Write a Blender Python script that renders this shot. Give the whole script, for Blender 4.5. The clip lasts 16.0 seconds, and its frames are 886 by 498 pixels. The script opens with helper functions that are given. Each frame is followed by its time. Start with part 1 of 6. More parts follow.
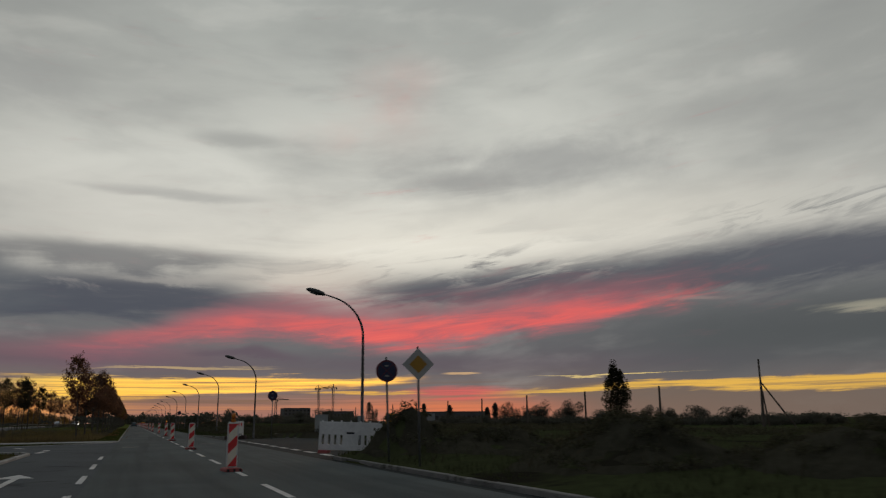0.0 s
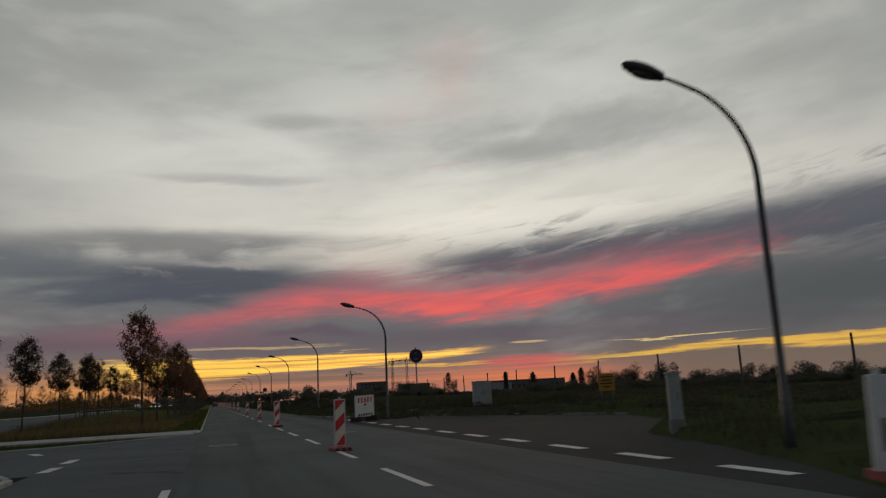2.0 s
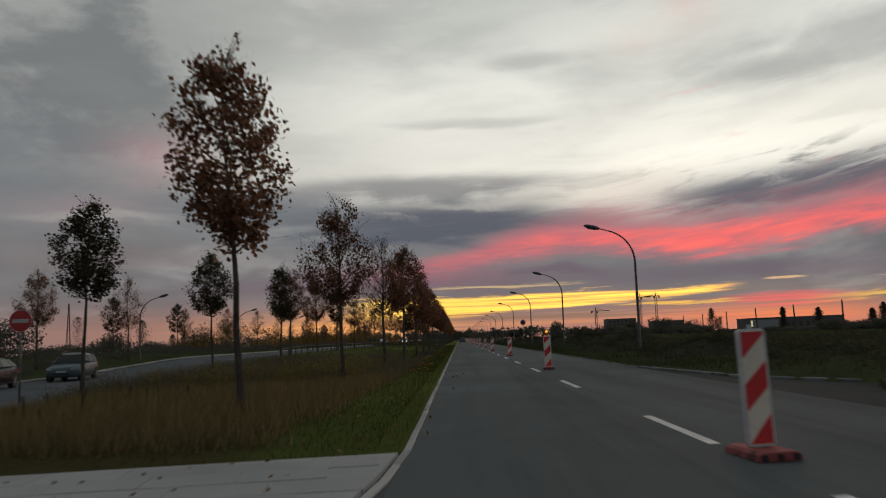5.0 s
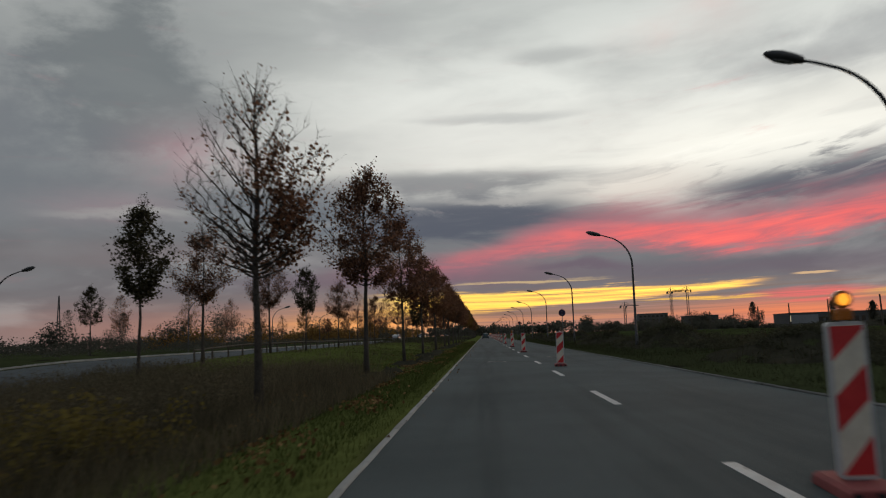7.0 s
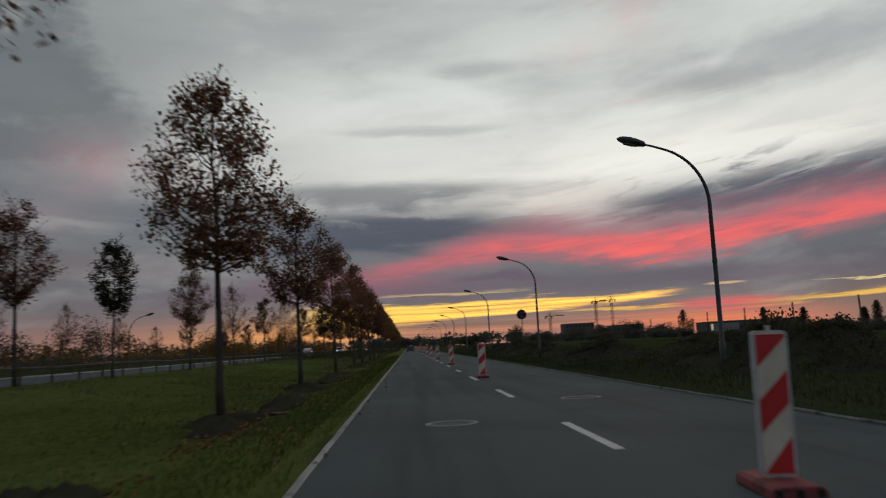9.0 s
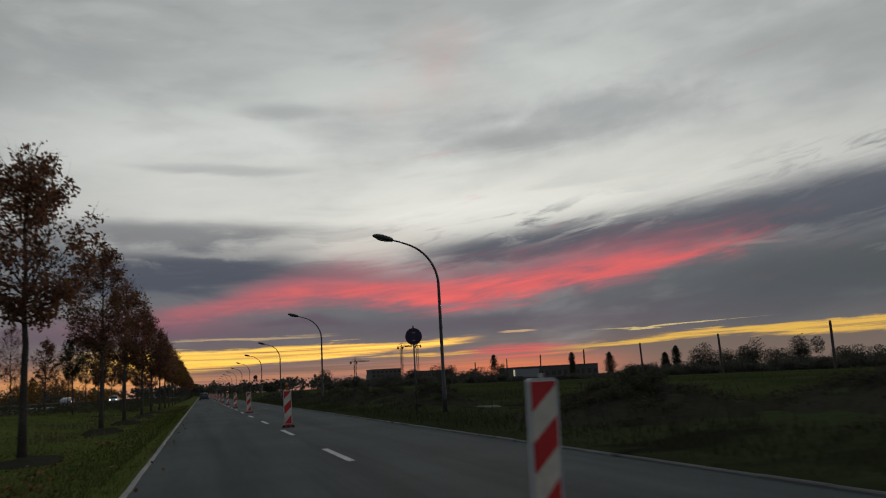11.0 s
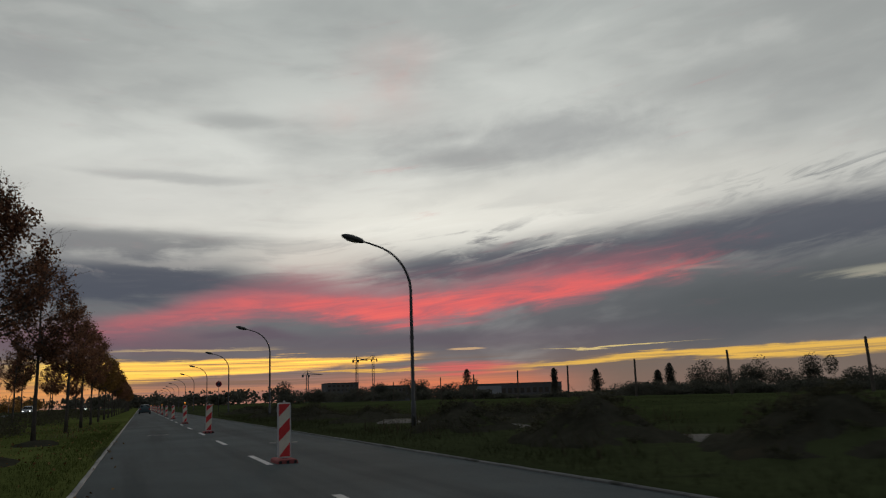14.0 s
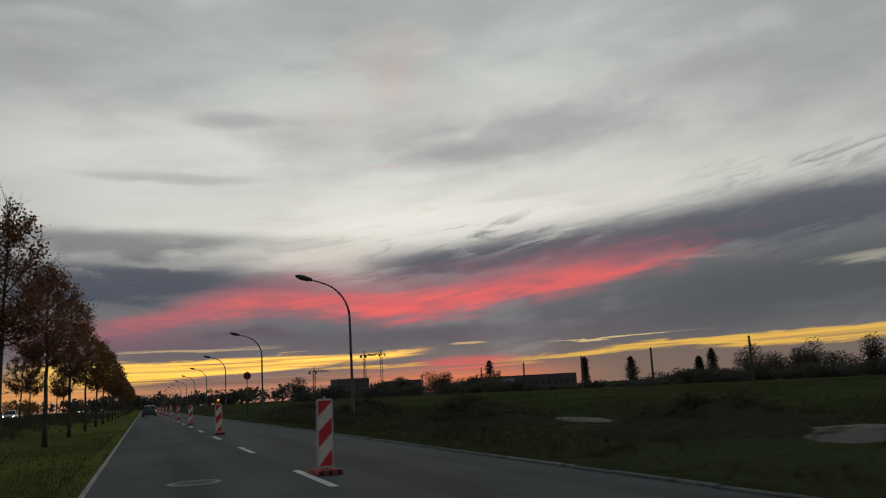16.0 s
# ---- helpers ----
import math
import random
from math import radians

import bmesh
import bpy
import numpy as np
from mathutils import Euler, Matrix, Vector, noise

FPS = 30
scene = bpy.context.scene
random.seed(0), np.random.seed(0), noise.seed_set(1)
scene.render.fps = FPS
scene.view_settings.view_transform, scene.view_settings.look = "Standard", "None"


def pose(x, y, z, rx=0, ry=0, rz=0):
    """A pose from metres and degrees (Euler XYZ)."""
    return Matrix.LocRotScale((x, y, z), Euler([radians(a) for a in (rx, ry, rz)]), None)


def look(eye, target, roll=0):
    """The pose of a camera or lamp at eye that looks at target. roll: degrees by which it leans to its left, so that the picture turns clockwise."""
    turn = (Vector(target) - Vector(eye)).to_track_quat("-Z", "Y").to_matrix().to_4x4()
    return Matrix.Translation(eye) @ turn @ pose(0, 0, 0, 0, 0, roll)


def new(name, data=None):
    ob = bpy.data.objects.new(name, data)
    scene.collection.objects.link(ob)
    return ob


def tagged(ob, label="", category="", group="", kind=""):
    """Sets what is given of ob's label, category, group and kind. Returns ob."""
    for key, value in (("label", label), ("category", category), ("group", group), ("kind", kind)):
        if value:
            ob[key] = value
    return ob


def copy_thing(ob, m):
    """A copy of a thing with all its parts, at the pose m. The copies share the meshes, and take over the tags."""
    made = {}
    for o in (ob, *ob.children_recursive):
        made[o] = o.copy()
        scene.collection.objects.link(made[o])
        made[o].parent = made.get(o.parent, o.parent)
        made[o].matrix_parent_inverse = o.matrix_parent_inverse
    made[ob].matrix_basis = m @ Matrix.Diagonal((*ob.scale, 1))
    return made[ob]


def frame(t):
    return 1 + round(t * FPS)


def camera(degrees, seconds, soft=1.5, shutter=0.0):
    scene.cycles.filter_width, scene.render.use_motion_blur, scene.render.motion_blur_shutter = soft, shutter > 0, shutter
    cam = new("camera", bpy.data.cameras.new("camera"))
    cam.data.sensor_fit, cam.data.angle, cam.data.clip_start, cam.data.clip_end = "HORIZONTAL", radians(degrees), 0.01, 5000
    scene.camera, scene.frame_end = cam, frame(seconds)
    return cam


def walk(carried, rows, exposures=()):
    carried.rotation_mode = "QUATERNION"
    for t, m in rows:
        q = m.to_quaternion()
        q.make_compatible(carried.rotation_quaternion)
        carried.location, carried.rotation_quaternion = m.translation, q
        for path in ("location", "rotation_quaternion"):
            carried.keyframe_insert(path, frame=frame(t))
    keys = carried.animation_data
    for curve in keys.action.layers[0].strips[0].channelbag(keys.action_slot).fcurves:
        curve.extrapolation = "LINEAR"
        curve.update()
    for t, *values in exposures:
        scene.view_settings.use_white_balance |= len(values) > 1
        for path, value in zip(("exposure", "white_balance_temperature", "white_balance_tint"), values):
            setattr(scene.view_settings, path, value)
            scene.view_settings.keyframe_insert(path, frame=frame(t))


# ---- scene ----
cam = camera(60.0, 16.0, soft=1.15, shutter=0.3)
PATH = [
    (0, (-0.84, 0.91, 1.22), -21.72, 12.56, -0.59),
    (0.5, (-1.02, 5.65, 1.20), -20.20, 12.32, -1.37),
    (1, (-1.16, 10.58, 1.23), -19.67, 11.25, -3.31),
    (1.5, (-1.17, 15.63, 1.23), -18.23, 11.54, -2.43),
    (2, (-1.14, 20.73, 1.25), -17.01, 10.53, -2.84),
    (2.5, (-1.11, 25.87, 1.21), -13.75, 9.65, -2.78),
    (3, (-1.15, 31.02, 1.21), -11.85, 9.46, -3.10),
    (3.5, (-1.18, 35.99, 1.28), -9.08, 9.13, -2.66),
    (4, (-1.19, 40.99, 1.25), -7.52, 9.10, -2.77),
    (4.5, (-1.12, 46.01, 1.22), -0.82, 6.98, -2.31),
    (7, (-0.39, 73.76, 1.21), 2.82, 6.45, -2.13),
    (7.5, (-0.38, 79.24, 1.21), 2.55, 6.56, -2.12),
    (8, (-0.41, 84.84, 1.21), 2.56, 6.67, -2.35),
    (8.5, (-0.48, 90.19, 1.23), 1.92, 6.72, -3.12),
    (9, (-0.52, 95.40, 1.22), -2.92, 7.12, -2.93),
    (9.5, (-0.60, 100.74, 1.22), -7.93, 8.98, -2.22),
    (10, (-0.65, 106.02, 1.21), -12.23, 9.34, -2.70),
    (12.5, (-0.68, 132.78, 1.25), -20.88, 10.57, -2.14),
    (13, (-0.72, 137.88, 1.24), -21.21, 10.64, -1.78),
    (13.5, (-0.72, 143.05, 1.23), -21.31, 10.71, -1.90),
    (14, (-0.72, 148.49, 1.23), -21.50, 10.80, -2.08),
    (14.5, (-0.70, 154.04, 1.25), -21.60, 10.91, -2.05),
    (15, (-0.73, 159.71, 1.22), -21.56, 10.95, -2.25),
    (15.5, (-0.76, 165.47, 1.23), -21.60, 10.99, -2.29),
    (16, (-0.76, 170.84, 1.23), -21.53, 10.41, -3.38),
]
walk(cam, [(t, Matrix.Translation(e) @ pose(0, 0, 0, 90 + p, 0, y) @ pose(0, 0, 0, 0, 0, r)) for t, e, y, p, r in PATH],
     [(0, 0.0, 6650, 10), (3.0, -0.03, 6650, 10), (3.5, -0.03, 6650, 10), (4.0, 0.0, 6650, 10), (4.5, 0.38, 6650, 10), (7, 0.36, 6420, 10), (8.5, 0.34, 6350, 10),
      (9.0, 0.2, 6300, 10), (9.5, 0.1, 6280, 10), (10.5, 0.04, 6280, 10), (12.5, 0.08, 6420, 10), (16, 0.08, 6420, 10)])


# ---- sky and light ----
def rgb(r, g, b):
    """Linear colour from 0-255 display values."""
    return tuple((c / 255 / 12.92 if c < 10 else ((c / 255 + 0.055) / 1.055) ** 2.4) for c in (r, g, b)) + (1.0,)


class Nodes:
    """Short forms for building a node tree."""

    def __init__(self, tree):
        self.tree, self.n = tree, tree.nodes

    def put(self, kind, **inputs):
        node = self.n.new(kind)
        for key, value in inputs.items():
            self.set(node, int(key[1:]) if key[0] == "i" and key[1:].isdigit() else key, value)
        return node

    def set(self, node, key, value):
        if isinstance(value, bpy.types.NodeSocket):
            self.tree.links.new(value, node.inputs[key])
        else:
            node.inputs[key].default_value = value

    def math(self, op, a, b=0.0, c=0.0):
        node = self.n.new("ShaderNodeMath")
        node.operation = op
        for k, value in enumerate((a, b, c)):
            self.set(node, k, value)
        return node.outputs[0]

    def add(self, a, b):
        return self.math("ADD", a, b)

    def mul(self, a, b):
        return self.math("MULTIPLY", a, b)

    def step(self, x, lo, hi, out0=0.0, out1=1.0, kind="SMOOTHSTEP"):
        node = self.n.new("ShaderNodeMapRange")
        node.interpolation_type = kind
        for k, value in enumerate((x, lo, hi, out0, out1)):
            self.set(node, k, value)
        return node.outputs[0]

    def mix(self, fac, a, b):
        node = self.n.new("ShaderNodeMix")
        node.data_type = "RGBA"
        self.set(node, 0, fac)
        self.set(node, 6, a)
        self.set(node, 7, b)
        return node.outputs[2]

    def noise(self, vector, scale, detail=4.0, rough=0.55, warp=0.0):
        node = self.n.new("ShaderNodeTexNoise")
        for key, value in (("Vector", vector), ("Scale", scale), ("Detail", detail), ("Roughness", rough), ("Distortion", warp)):
            self.set(node, key, value)
        return node.outputs[0]

    def ramp(self, x, stops):
        node = self.n.new("ShaderNodeValToRGB")
        els = node.color_ramp.elements
        for k, (at, col) in enumerate(stops):
            el = els[k] if k < 2 else els.new(at)
            el.position, el.color = at, col
        self.set(node, 0, x)
        return node.outputs[0]

    def bump2(self, u, v, u0, su, v0, sv):
        """A soft round patch about (u0, v0), 1 at its middle."""
        a = self.math("POWER", self.math("DIVIDE", self.math("SUBTRACT", u, u0), su), 2.0)
        b = self.math("POWER", self.math("DIVIDE", self.math("SUBTRACT", v, v0), sv), 2.0)
        return self.math("EXPONENT", self.mul(self.add(a, b), -1.0))


SUN_AZ, SUN_EL = 20.0, 2.0     # degrees to the right of the road's line, above the horizon

world = bpy.data.worlds.new("dusk_sky")
scene.world = world
world.use_nodes = True
N = Nodes(world.node_tree)
N.n.clear()
way = N.n.new("ShaderNodeTexCoord").outputs["Generated"]
xyz = N.put("ShaderNodeSeparateXYZ", Vector=way).outputs
az = N.mul(N.math("ARCTAN2", xyz[0], xyz[1]), 57.2958)
el = N.mul(N.math("ARCSINE", xyz[2]), 57.2958)


def streaks(su, sv, seed, detail=5.0, rough=0.6, warp=0.3, lean=1.0):
    """Noise drawn out along the clouds, level to the left and leaning up to the right, about -0.5 to 0.5."""
    v = N.math("SUBTRACT", el, N.mul(lift, lean))
    p = N.put("ShaderNodeCombineXYZ", X=N.mul(az, su), Y=N.mul(v, sv), Z=seed).outputs[0]
    return N.math("SUBTRACT", N.noise(p, 1.0, detail, rough, warp), 0.5)


# the clouds lie level on the left and climb to the right
lift = N.mul(N.math("SMOOTH_MAX", N.math("SUBTRACT", N.math("MINIMUM", az, 56.0), 12.0), 0.0, 10.0), 0.12)

n_big = streaks(0.045, 0.13, 1.3, 2, 0.5, 0.5)
n_mid = streaks(0.085, 0.34, 7.1, 5, 0.56, 0.7)
n_fine = streaks(0.21, 1.15, 3.7, 5, 0.62, 0.6)
n_flat = streaks(0.10, 2.4, 9.2, 5, 0.6, 0.2, 0.1)
n_puff = streaks(0.15, 0.26, 5.5, 6, 0.6, 0.15, 0.6)
n_soft = streaks(0.06, 0.20, 15.5, 4, 0.5, 0.6)
billow = streaks(0.11, 0.36, 21.5, 5, 0.52, 0.25, 0.5)
wisp = streaks(0.065, 0.45, 4.4, 5, 0.55, 0.8, 1.3)
wisp2 = streaks(0.15, 0.85, 6.1, 6, 0.6, 0.7, 1.35)
thread = streaks(0.17, 1.3, 44.3, 6, 0.62, 0.9, 0.9)

wu = N.add(az, N.mul(n_big, 7.0))
wv = N.add(el, N.mul(N.step(el, 12.0, 17.0, 1.0, 0.5), N.add(N.mul(n_mid, 2.0), N.mul(n_fine, 0.7))))


def lay(fac, colour, amount=1.0):
    global sky
    sky = N.mix(N.mul(fac, amount), sky, colour)


def cut(fac, field, lo, hi):
    """Breaks a soft patch up along a noise field."""
    return N.step(N.add(fac, N.mul(field, N.math("MINIMUM", N.mul(fac, 4.0), 1.0))), lo, hi)


def blob(u0, su, v0, sv, field, lo, hi, colour, amount):
    """A cloud patch with ragged edges."""
    lay(cut(N.bump2(wu, wv, u0, su, v0, sv), field, lo, hi), colour, amount)


# the cloud deck from the horizon to the top of the sky
soft = N.step(el, 9.0, 15.0, 1.0, 0.35)
dv = N.add(N.add(el, N.mul(n_big, 3.4)), N.mul(N.add(N.mul(n_mid, 2.2), N.mul(n_fine, 0.7)), soft))
sky = N.ramp(N.math("DIVIDE", dv, 90.0), [
    (0.0, rgb(124, 104, 99)), (0.045, rgb(95, 94, 98)), (0.088, rgb(104, 106, 109)), (0.115, rgb(168, 166, 161)),
    (0.14, rgb(218, 216, 207)), (0.19, rgb(212, 213, 206)), (0.235, rgb(199, 201, 195)), (0.31, rgb(174, 178, 174)),
    (0.5, rgb(142, 148, 149)), (1.0, rgb(132, 139, 144))])
# towards the left of the road and behind it the deck is duller
lay(N.mul(N.step(az, 0.0, -26.0), N.step(el, 4.0, 10.0)), rgb(132, 135, 134))
lay(N.mul(N.step(az, 12.0, -6.0), N.step(el, 17.0, 23.0)), rgb(146, 149, 147), 0.45)
lay(N.mul(N.step(az, -10.0, -25.0), N.step(el, 15.0, 10.0)), rgb(94, 98, 102), 0.85)
lay(N.mul(N.step(az, -12.0, -26.0), N.step(el, 10.0, 6.0)), rgb(97, 92, 94), 0.8)
lay(N.mul(N.step(az, 28.0, 54.0), N.step(el, 9.0, 18.0)), rgb(148, 151, 149), 0.7)
away = N.math("ABSOLUTE", N.math("SUBTRACT", az, SUN_AZ))
lay(N.step(away, 55.0, 130.0), rgb(84, 92, 106), 0.8)
lay(N.step(n_soft, -0.2, 0.22), rgb(124, 127, 127), 0.30)
lay(N.step(billow, 0.0, 0.24), rgb(128, 131, 132), 0.22)
lay(N.step(billow, 0.0, -0.24), rgb(228, 228, 221), 0.16)

# bright cream opening in the deck, and its edge
lay(N.bump2(wu, wv, 19.0, 14.0, 12.6, 2.6), rgb(235, 232, 220), 0.75)
lay(N.bump2(wu, wv, 13.0, 5.5, 10.0, 1.7), rgb(212, 202, 190), 0.7)
lay(N.bump2(wu, wv, 36.0, 12.0, 14.4, 2.0), rgb(220, 217, 206), 0.45)
lay(N.bump2(wu, wv, 1.0, 12.0, 14.6, 2.2), rgb(212, 211, 204), 0.5)
lay(N.mul(N.bump2(az, el, 16.0, 22.0, 12.4, 2.6), N.step(wisp, 0.0, 0.22)), rgb(160, 160, 157), 0.42)
lay(N.mul(N.bump2(az, el, 16.0, 22.0, 13.0, 3.0), N.step(wisp, 0.0, -0.22)), rgb(240, 238, 228), 0.40)
# grey smears high up
blob(28.0, 12.0, 18.6, 2.3, N.mul(n_puff, 1.3), 0.2, 1.15, rgb(144, 146, 146), 0.7)
blob(23.0, 5.0, 17.4, 1.1, N.mul(n_mid, 1.2), 0.25, 1.1, rgb(146, 147, 146), 0.6)
blob(42.0, 10.0, 21.0, 2.0, N.mul(n_puff, 1.0), 0.25, 1.2, rgb(150, 152, 150), 0.6)
blob(7.0, 4.5, 20.2, 0.8, N.mul(n_mid, 0.8), 0.3, 1.1, rgb(150, 152, 150), 0.6)
blob(1.0, 9.0, 15.9, 0.5, N.mul(n_mid, 0.8), 0.3, 1.1, rgb(158, 159, 157), 0.6)
blob(-9.0, 6.0, 22.5, 2.4, N.mul(n_puff, 1.0), 0.2, 1.2, rgb(150, 152, 151), 0.6)
lay(N.mul(N.bump2(wu, wv, 17.8, 2.4, 23.6, 2.4), N.step(n_puff, -0.25, 0.15)), rgb(198, 158, 152), 0.5)
lay(N.mul(N.bump2(wu, wv, 13.6, 2.4, 20.6, 1.2), N.step(n_puff, -0.25, 0.15)), rgb(200, 170, 162), 0.3)
# ragged grey clouds above the left carriageway
lay(cut(N.bump2(az, el, -25.5, 5.5, 19.5, 6.0), N.mul(n_puff, 2.6), 0.15, 0.9), rgb(98, 103, 105), 0.85)
lay(cut(N.bump2(az, el, -21.0, 4.5, 15.8, 2.2), N.mul(n_puff, 2.0), 0.15, 1.0), rgb(110, 113, 114), 0.7)
lay(cut(N.bump2(az, el, -36.0, 9.0, 13.0, 6.0), N.mul(n_puff, 2.2), 0.15, 1.15), rgb(102, 106, 110), 0.9)
lay(N.mul(N.bump2(wu, wv, -20.5, 4.5, 13.4, 1.9), N.step(n_puff, -0.2, 0.1)), rgb(168, 126, 132), 0.5)
lay(N.bump2(wu, wv, -26.0, 5.0, 9.6, 1.0), rgb(152, 128, 132), 0.35)
blob(-24.0, 8.0, 9.2, 0.5, N.mul(n_mid, 0.8), 0.3, 1.1, rgb(160, 161, 155), 0.45)
blob(-22.0, 12.0, 6.4, 1.3, N.mul(n_mid, 1.0), 0.2, 1.1, rgb(110, 101, 102), 0.6)
# long slate bands, either side of the bright gap
slate = rgb(78, 82, 92)
blob(-2.0, 13.0, 11.3, 1.0, N.add(N.mul(n_mid, 1.0), N.mul(n_fine, 0.6)), 0.15, 0.95, rgb(116, 117, 119), 0.85)
blob(-1.5, 11.0, 8.5, 1.7, N.add(N.mul(n_mid, 1.3), N.mul(n_fine, 0.5)), 0.05, 0.85, slate, 0.95)
blob(-14.0, 9.0, 9.3, 1.8, N.mul(n_mid, 1.6), 0.15, 1.0, rgb(92, 97, 103), 0.8)
blob(9.5, 6.0, 8.2, 1.0, N.add(N.mul(n_mid, 1.0), N.mul(thread, 0.8)), 0.2, 0.95, rgb(104, 98, 104), 0.75)
lay(N.mul(N.step(n_fine, 0.0, 0.22), N.bump2(az, el, 1.0, 14.0, 9.9, 0.9)), rgb(156, 155, 152), 0.6)
blob(4.0, 7.0, 10.0, 0.35, N.mul(n_fine, 1.0), 0.25, 1.0, rgb(168, 165, 160), 0.55)
rise = N.add(9.0, N.mul(N.math("SUBTRACT", N.math("MINIMUM", az, 48.0), 14.0), 0.050))
wide = N.step(az, 13.0, 48.0, 0.9, 2.1, "LINEAR")
band = N.add(N.math("SUBTRACT", wv, rise), N.mul(N.add(wisp, wisp2), 1.0))
band_fac = N.math("EXPONENT", N.mul(N.math("POWER", N.math("DIVIDE", band, wide), 2.0), -1.0))
lay(cut(N.mul(band_fac, N.step(az, 11.0, 20.0)), N.mul(N.add(n_mid, N.add(n_fine, wisp2)), 0.8), -0.02, 0.95), slate, 0.92)
# torn upper edge of the slate band
edge_v = N.math("SUBTRACT", el, N.mul(N.math("SUBTRACT", az, 14.0), 0.055))
lay(N.mul(N.step(wisp2, 0.0, 0.16), N.bump2(az, edge_v, 27.0, 12.0, 10.4, 1.0)), rgb(214, 210, 200), 0.6)
lay(N.mul(N.step(wisp2, 0.0, -0.16), N.bump2(az, edge_v, 25.0, 13.0, 10.7, 1.1)), rgb(98, 99, 105), 0.75)
lay(N.mul(N.step(wisp2, 0.02, -0.14), N.bump2(az, edge_v, 49.0, 7.0, 12.0, 1.3)), rgb(98, 102, 107), 0.65)
lay(N.mul(N.step(az, 26.0, 42.0), N.bump2(az, wv, 52.0, 34.0, 5.6, 3.0)), rgb(80, 84, 86), 0.94)
blob(51.5, 4.0, 6.9, 0.4, N.mul(n_fine, 1.0), 0.3, 1.1, rgb(168, 164, 146), 0.7)
blob(40.0, 4.0, 8.4, 0.3, N.mul(n_fine, 1.0), 0.3, 1.1, rgb(150, 140, 134), 0.5)

# the red streak: a core that climbs, sinks and climbs again, with a mauve veil over it
mid = N.add(N.add(5.2, N.step(az, -5.0, 8.0, 0.0, 1.75)), N.add(N.step(az, 9.0, 20.0, 0.0, -0.85), N.mul(N.step(az, 19.0, 42.0, 0.0, 1.0, "LINEAR"), 2.6)))
off = N.add(N.math("SUBTRACT", el, mid), N.add(N.mul(n_mid, 1.2), N.add(N.mul(n_fine, 0.8), N.mul(thread, 0.5))))
up, down = N.step(off, -0.15, 0.15), N.step(off, 0.15, -0.15)
veil_w = N.add(N.mul(up, N.step(az, -2.0, 14.0, 0.9, 2.3)), N.mul(down, 1.15))
core_w = N.add(N.mul(up, N.step(az, 2.0, 16.0, 0.8, 1.3)), N.mul(down, 0.75))
ends = N.mul(N.step(az, -12.0, 6.0), N.step(az, 49.0, 28.0))
veil = N.mul(N.math("EXPONENT", N.mul(N.math("POWER", N.math("DIVIDE", off, veil_w), 2.0), -1.0)), ends)
core = N.mul(N.math("EXPONENT", N.mul(N.math("POWER", N.math("DIVIDE", off, core_w), 2.0), -1.0)), ends)
lay(N.step(N.add(veil, N.mul(N.add(n_fine, thread), 0.7)), 0.05, 1.05), rgb(168, 101, 108), 0.85)
lay(N.mul(N.step(N.add(veil, N.mul(n_puff, 1.4)), 0.5, 1.2), N.step(thread, -0.05, 0.2)), rgb(206, 112, 112), 0.5)
lay(N.mul(N.step(az, -5.0, 18.0, 0.22, 1.0), N.step(N.add(core, N.mul(N.add(N.add(n_fine, thread), n_puff), 0.9)), 0.25, 1.15)), rgb(232, 100, 96), 0.82)
lay(N.mul(core, N.step(thread, 0.02, -0.2)), rgb(150, 94, 104), 0.4)
lay(N.mul(N.mul(core, N.step(thread, 0.0, 0.2)), N.bump2(az, el, 22.0, 9.0, 6.2, 1.2)), rgb(252, 118, 102), 0.5)
lay(N.bump2(wu, wv, -4.0, 8.0, 4.6, 0.9), rgb(150, 92, 106), 0.5)
blob(7.0, 5.0, 4.75, 0.55, N.mul(n_fine, 1.2), 0.2, 1.0, rgb(98, 86, 96), 0.85)
# dull mauve bar under it
lay(N.bump2(az, N.add(el, N.mul(n_fine, 0.8)), 20.0, 16.0, 4.0, 0.75), rgb(98, 89, 97), 0.8)
lay(N.bump2(az, N.add(el, N.mul(n_fine, 0.8)), -8.0, 12.0, 4.1, 0.55), rgb(102, 88, 98), 0.6)

# clear slit over the horizon with the afterglow
clear = N.n.new("ShaderNodeTexSky")
clear.sky_type, clear.sun_disc, clear.sun_elevation, clear.sun_rotation = "NISHITA", False, radians(SUN_EL), radians(SUN_AZ)
glow = N.mix(0.04, rgb(244, 196, 82), clear.outputs[0])
fe = N.add(el, N.add(N.mul(n_flat, 1.1), N.mul(n_fine, 0.5)))
low = N.step(az, -2.0, 20.0, 1.25, 2.65, "LINEAR")
left_slit = N.mul(N.mul(N.step(fe, low, N.add(low, 0.45)), N.step(fe, 3.2, 2.92)), N.mul(N.step(az, 21.0, 17.0), N.step(az, -10.0, -3.5, 0.0, 1.0)))
top = N.step(az, 24.0, 38.0, 2.0, 2.65, "LINEAR")
thick = N.step(az, 30.0, 50.0, 0.5, 1.15)
right_slit = N.mul(N.mul(N.step(fe, N.math("SUBTRACT", top, thick), N.math("SUBTRACT", N.add(top, 0.25), thick)), N.step(fe, N.add(top, 0.12), N.math("SUBTRACT", top, 0.12))), N.step(az, 23.0, 31.0))
base_glow = N.mul(N.step(el, 2.6, 0.0), N.step(away, 36.0, 10.0))
lay(base_glow, rgb(190, 122, 92), 0.55)
lay(N.bump2(az, el, 15.0, 14.0, 0.5, 0.9), rgb(190, 120, 98), 0.5)
